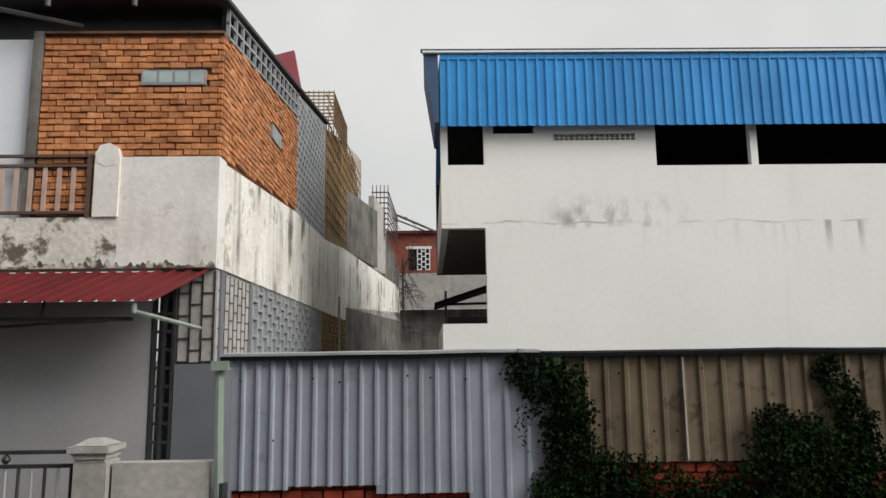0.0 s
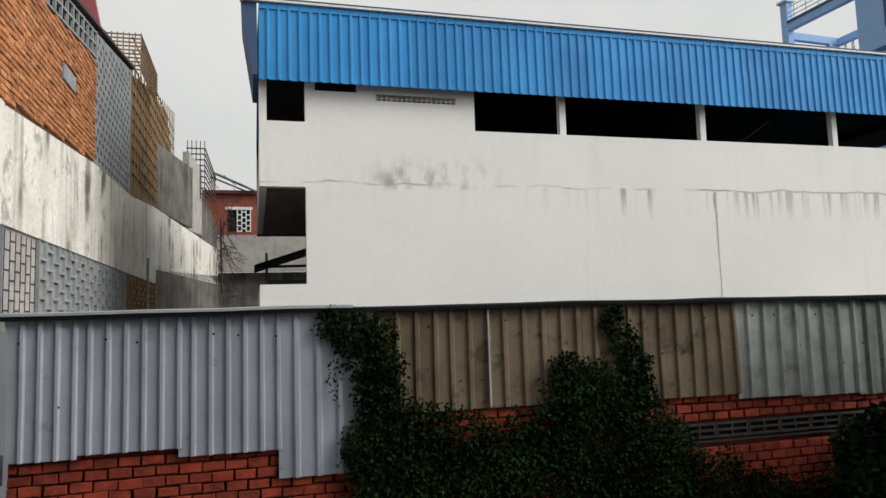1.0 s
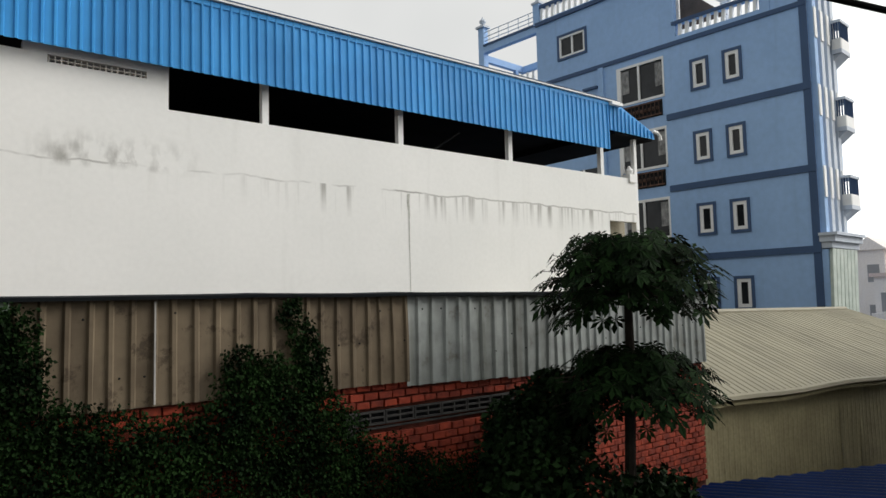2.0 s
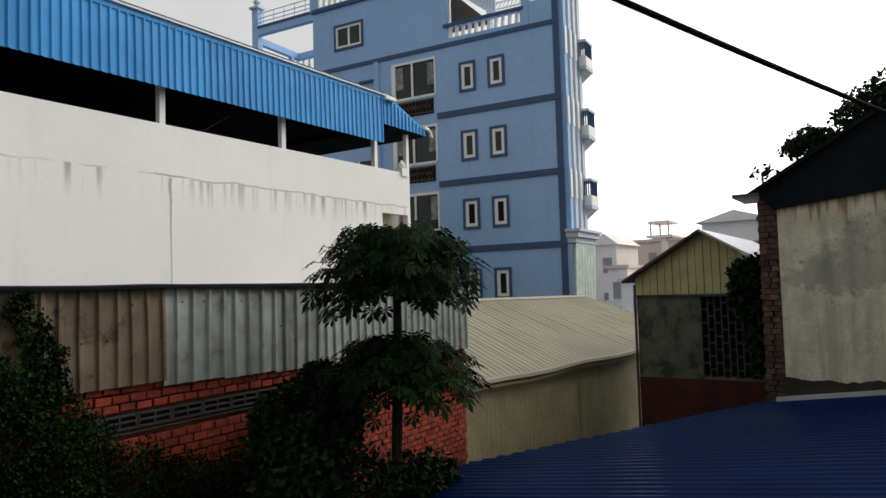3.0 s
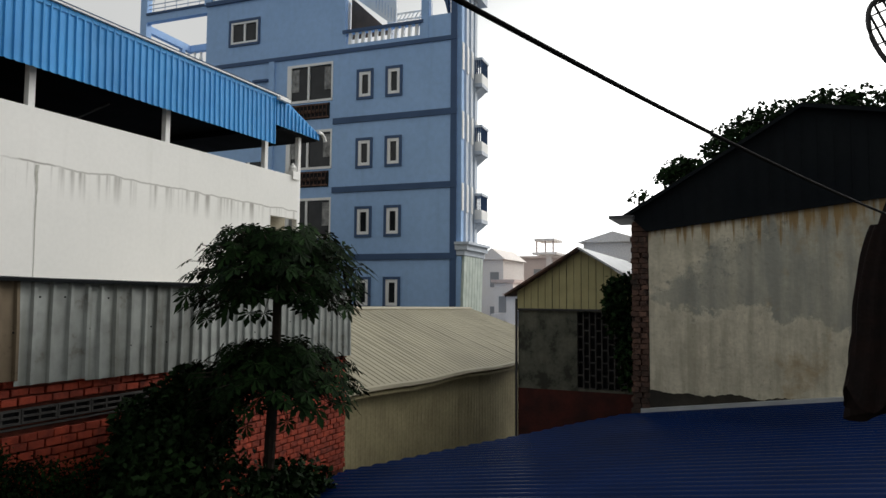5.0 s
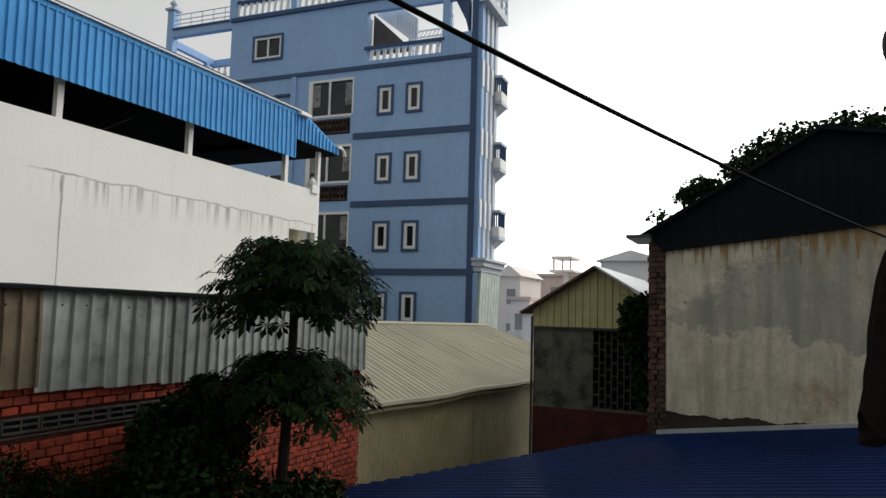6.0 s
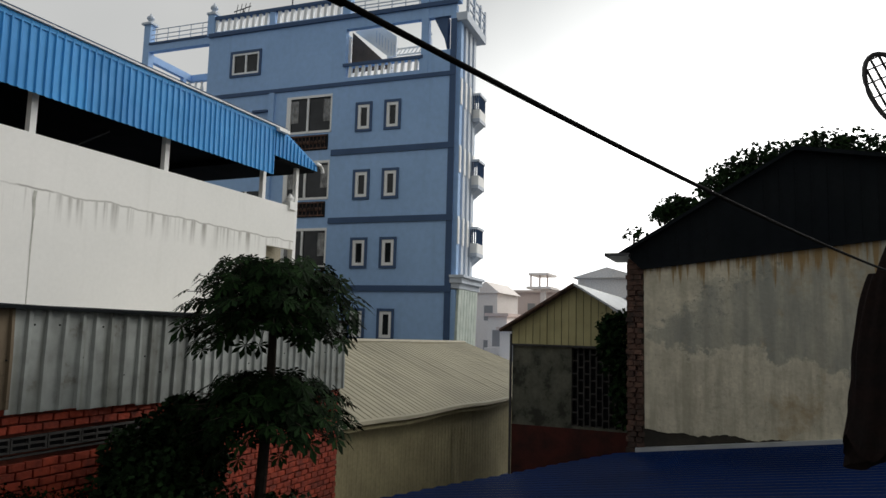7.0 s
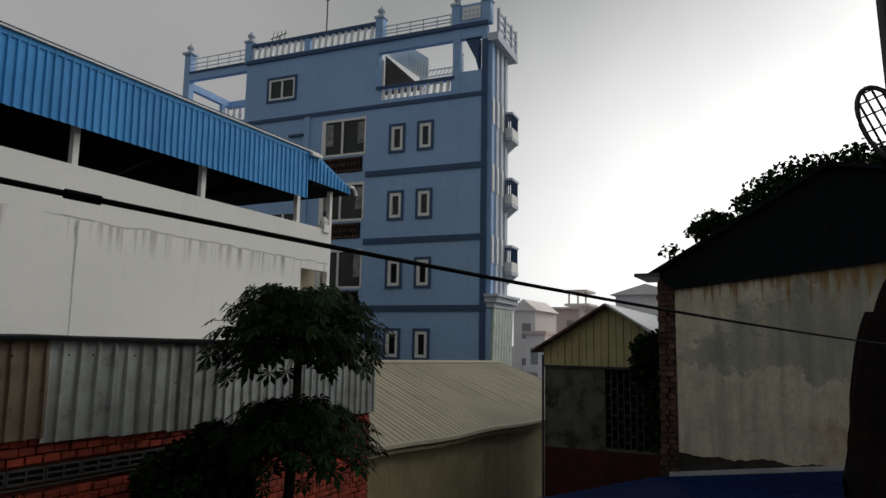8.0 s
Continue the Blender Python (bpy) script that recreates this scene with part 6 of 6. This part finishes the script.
# climber on the fence: clumps and trails along their own lines
CLUMPS = [(0.85, 4.2, 0.16), (1.05, 4.1, 0.24), (1.3, 4.05, 0.2), (1.2, 3.8, 0.24), (1.38, 3.75, 0.2), (1.3, 3.5, 0.26), (1.4, 3.2, 0.34), (1.75, 3.1, 0.3), (1.2, 3.0, 0.3), (2.1, 2.95, 0.36), (1.5, 2.75, 0.5), (2.6, 2.8, 0.38), (3.1, 2.95, 0.36), (3.4, 3.3, 0.32), (3.3, 3.6, 0.22), (3.6, 3.55, 0.2), (3.85, 4.1, 0.15), (3.9, 4.22, 0.1), (4.0, 3.85, 0.2), (4.1, 3.6, 0.22), (3.9, 3.3, 0.34), (4.15, 3.35, 0.2), (4.25, 3.0, 0.3), (3.7, 2.85, 0.5), (4.4, 2.6, 0.45), (2.3, 2.4, 0.6), (3.2, 2.3, 0.7), (4.2, 2.1, 0.7), (5.0, 2.05, 0.6), (5.6, 1.8, 0.6), (1.5, 2.2, 0.6), (6.3, 1.7, 0.6), (7.0, 1.75, 0.6)]
spots = []
total = sum(c[2] ** 2 for c in CLUMPS)
for cx, cz, r in CLUMPS:
    for i in range(int(62000 * r * r / total)):
        a, q = rng.uniform(0, 2 * math.pi), r * math.sqrt(rng.random()) * rng.uniform(0.8, 1.15)
        depth = 0.05 + 0.3 * min(1, r) * rng.random() * (1.2 - q / (r * 1.3))
        spots.append((cx + math.cos(a) * q, 6.93 - depth, cz + math.sin(a) * q))
for sx, sz, ln in ((0.86, 4.1, 0.5), (0.9, 4.05, 0.65), (1.12, 3.6, 0.5), (3.25, 3.7, 0.4), (3.0, 3.55, 0.4), (4.05, 4.1, 0.5), (1.0, 3.1, 0.2), (2.7, 3.3, 0.3)):
    for i in range(45):
        t = rng.random()
        spots.append((sx + 0.05 * math.sin(t * 6) + rng.gauss(0, 0.03), 6.9 - 0.05 * rng.random(), sz - ln * t))
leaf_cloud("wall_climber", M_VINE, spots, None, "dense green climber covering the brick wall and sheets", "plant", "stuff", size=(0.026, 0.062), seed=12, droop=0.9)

hutvine = []
for i in range(2600):
    c = rng.choice(((2.55, 4.35, 0.3), (2.5, 3.9, 0.35), (2.35, 3.5, 0.4), (2.3, 3.0, 0.35), (2.2, 2.5, 0.35), (2.6, 4.0, 0.25), (2.15, 4.5, 0.25)))
    d = Vector((rng.gauss(0, 1), rng.gauss(0, 1), rng.gauss(0, 1))).normalized() * c[2] * rng.uniform(0.3, 1.1)
    hutvine.append((16.0 + d.x * 0.6, c[0] + d.y, c[1] + d.z))
leaf_cloud("hut_climber", M_LEAF, hutvine, None, "dark climber hanging between the hut and the brick pier", "plant", "stuff", size=(0.08, 0.17), seed=13, droop=0.8)


def far_tree(at, blobs, seed, label):
    tr = random.Random(seed)
    t = thing("tree", (at[0], at[1], 0), label, "tree", "trees behind the cream house")
    part("trunk", tube("t", [(at[0], at[1], 0), (at[0], at[1], at[2] * 0.6), (at[0], at[1] + 0.2, at[2])], 0.16, M_TRUNK, 0.05), M_TRUNK, t)
    limbs = bm_new()
    spots = []
    for y, z, r, n in blobs:
        z, r, n = z + 0.15, r * 1.12, int(n * 1.5)
        add_bar(limbs, (at[0], at[1], at[2] * 0.7), (at[0], y, z), 0.04, 5)
        for i in range(n):
            d = Vector((tr.gauss(0, 1), tr.gauss(0, 1), tr.gauss(0, 1))).normalized() * r * tr.uniform(0.35, 1.1)
            if noise.noise(Vector((d.x * 2 + y, d.y * 2.4, d.z * 2.4 + seed))) > -0.12:
                spots.append((at[0] + d.x, y + d.y, z + d.z * 0.75))
    part("limbs", limbs, M_TRUNK, t)
    leaf_cloud("crown", M_LEAF, spots, t, size=(0.12, 0.24), seed=seed)


far_tree((25.5, -1.5, 8.6), [(0.66, 8.98, 0.65, 546), (0.13, 9.44, 0.73, 676), (-0.59, 9.77, 0.76, 728), (-1.45, 9.84, 0.76, 676), (-2.5, 10.10, 0.76, 676), (-3.42, 10.10, 0.73, 624), (-4.34, 9.77, 0.76, 546), (-5.52, 9.44, 0.76, 520)], 31, "dark leafy tree rising behind the black gable")
far_tree((25.5, 1.9, 7.6), [(1.97, 8.39, 0.55, 546), (1.51, 8.33, 0.43, 312), (2.43, 8.19, 0.39, 260)], 32, "small round dark tree behind the roof edge")
far_tree((25.5, 3.4, 6.9), [(3.42, 7.47, 0.34, 91)], 33, "thin young tree top behind the roof edge")

# ---------------------------------------------------------------- cable and washing close to the camera
cable = thing("overhead_cable", (1.0, 0.2, 4.4), "sagging black overhead cable with a small joint", "cable")


def sag(x):
    """The cable's place above the balcony, by its run along x; it climbs to its hook near the house."""
    u = x - 1.0
    return Vector((x, 0.0912 - 0.3579 * u - 0.0304 * u * u, 4.4107 - 0.0619 * u + 0.0073 * u * u + 0.55 * max(0.0, -0.32 - u) ** 2))


pts = [sag(-2.0 + 0.1 * i) for i in range(26)] + [sag(0.6 + 0.05 * i) for i in range(14)] + [sag(1.35 + 0.15 * i) for i in range(20)]
part("cable_line", tube("c", pts, 0.0025, M_CABLE), M_CABLE, cable)
part("joint", tube("j", [sag(0.860 + d) for d in (-0.012, 0, 0.012)], 0.0039, M_CABLE), M_CABLE, cable)
post = single("clothes_post", tube("p", [(4.09, -0.86, 2.5), (4.08, -0.84, 4.0), (4.07, -0.82, 4.7), (4.06, -0.79, 5.6), (4.05, -0.74, 7.2)], 0.055, M_STEEL), M_STEEL, "dark leaning steel post with washing hung on it", "post")


def cloth_point(t, a, top, length, w0, w1, seed, flat, lean, out=1.0):
    """A place on a hanging tube of cloth: t runs down it, a goes round it."""
    w = (w0 + (w1 - w0) * t ** 0.7) / 2 * out
    f = 1 + 0.16 * t * math.sin(a * 5 + seed) + 0.07 * math.sin(a * 11 + t * 4) + 0.06 * noise.noise(Vector((math.cos(a) * 2, math.sin(a) * 2, t * 5 + seed)))
    return (top[0] + flat * w * f * math.cos(a), top[1] + lean * t + w * f * math.sin(a) + 0.05 * t * math.sin(t * 3 + seed), top[2] - length * t + 0.06 * t * math.sin(a * 3 + seed))


def cloth(*shape):
    """The tube as a mesh, with folds, open at the hem."""
    g = bm_new()
    rows, n = 26, 56
    ring = [[g.verts.new(cloth_point(r / rows, 2 * math.pi * i / n, *shape)) for i in range(n)] for r in range(rows + 1)]
    for a, b in zip(ring, ring[1:]):
        for i in range(n):
            g.faces.new((a[i], a[(i + 1) % n], b[(i + 1) % n], b[i]))
    g.faces.new(ring[0])
    return g


shirt = thing("hanging_jacket", (4.0, -0.86, 3.6), "black zipped jacket hung to dry on the post", "clothes", "washing on the post")
JACKET = ((4.0, -0.80, 4.64), 0.94, 0.2, 0.62, 1.0, 0.35, -0.02)
SLEEVE = ((3.95, -0.66, 4.48), 0.72, 0.12, 0.24, 2.3, 0.6, 0.1)
part("jacket_body", cloth(*JACKET), M_CLOTH, shirt)
part("sleeve", cloth(*SLEEVE), M_CLOTH, shirt, "black sleeve hanging open")
part("zip", tube("z", [cloth_point(0.12 + 0.035 * i, 2.5, *JACKET, 1.02) for i in range(24)], 0.006, M_FLASHING), M_FLASHING, shirt, "pale metal zip")
print_bm = bm_new()
for i in range(3):
    for k in range(4):
        q = [cloth_point(0.55 + 0.045 * i + d, 2.75 + 0.1 * k + c, *JACKET, 1.03) for d, c in ((0, 0), (0, 0.07), (0.03, 0.07), (0.03, 0))]
        print_bm.faces.new([print_bm.verts.new(p) for p in q])
part("print", print_bm, M_PRINT, shirt, "faded pinkish print")
tagged(new("hanging_rag", mesh_of("hanging_rag", cloth((4.0, -0.765, 5.06), 0.42, 0.07, 0.09, 2.0, 0.35, -0.02), M_WHITE_CLOTH)), "pale torn rag tied to the post", "clothes", "washing on the post")

# oval woven fan on the post: a dark rim with crossing strands
fan = thing("woven_fan", (3.98, -0.72, 5.1), "dark woven cane fan hung on the steel post", "fan")
FC, FA, FB = Vector((3.98, -0.725, 5.29)), 0.085, 0.19
oval = lambda a: FC + Matrix.Rotation(radians(-20), 3, "X") @ Vector((0.02 * math.sin(a), FA * math.cos(a), FB * math.sin(a)))
part("rim", tube("r", [oval(2 * math.pi * i / 28) for i in range(29)], 0.011, M_STEEL), M_STEEL, fan)
for i in range(7):
    a = radians(-66 + 22 * i)
    part("strand", add_bar(bm_new(), oval(a), oval(math.pi - a), 0.004, 5), M_STEEL, fan)
for i in range(4):
    a = radians(54 + 24 * i)
    part("strand", add_bar(bm_new(), oval(a), oval(-a), 0.0055, 5), M_STEEL, fan)

# ---------------------------------------------------------------- bricks, course by course
brick_field(fence, -1.95, 12.08, 0.9, 3.31, 7.0, M_BRICK_RED, near=lambda x, z: 4.6 < x < 8.4 and z > 2.1, skip=lambda x, z: VENT[0] - 0.2 < x < VENT[1] + 0.1 and 2.68 < z < 2.95, seed=2)
brick_field(house, -5.47, HX, 7.12, 8.92, HY + 0.0, M_BRICK_ORANGE, length=0.225, course=0.092, near=lambda x, z: True, skip=lambda x, z: -4.07 < x < -3.16 and 8.15 < z < 8.38, seed=3)
brick_field(house, -5.47, -4.63, 6.28, 7.12, HY + 0.0, M_BRICK_ORANGE, length=0.225, course=0.092, seed=5)
side = Matrix(((0, -1, 0, HX), (1, 0, 0, HY + 0.02), (0, 0, 1, 0), (0, 0, 0, 1)))
brick_field(house, 0.0, 5.45, 7.12, 9.6, 0.0, M_BRICK_ORANGE, length=0.225, course=0.092, skip=lambda u, z: z > 8.93 + u * 0.125 - 0.05 or z < 7.12 + u * 0.071 or (2.9 < u < 3.9 and 8.3 < z < 8.66), to_world=side, seed=4)
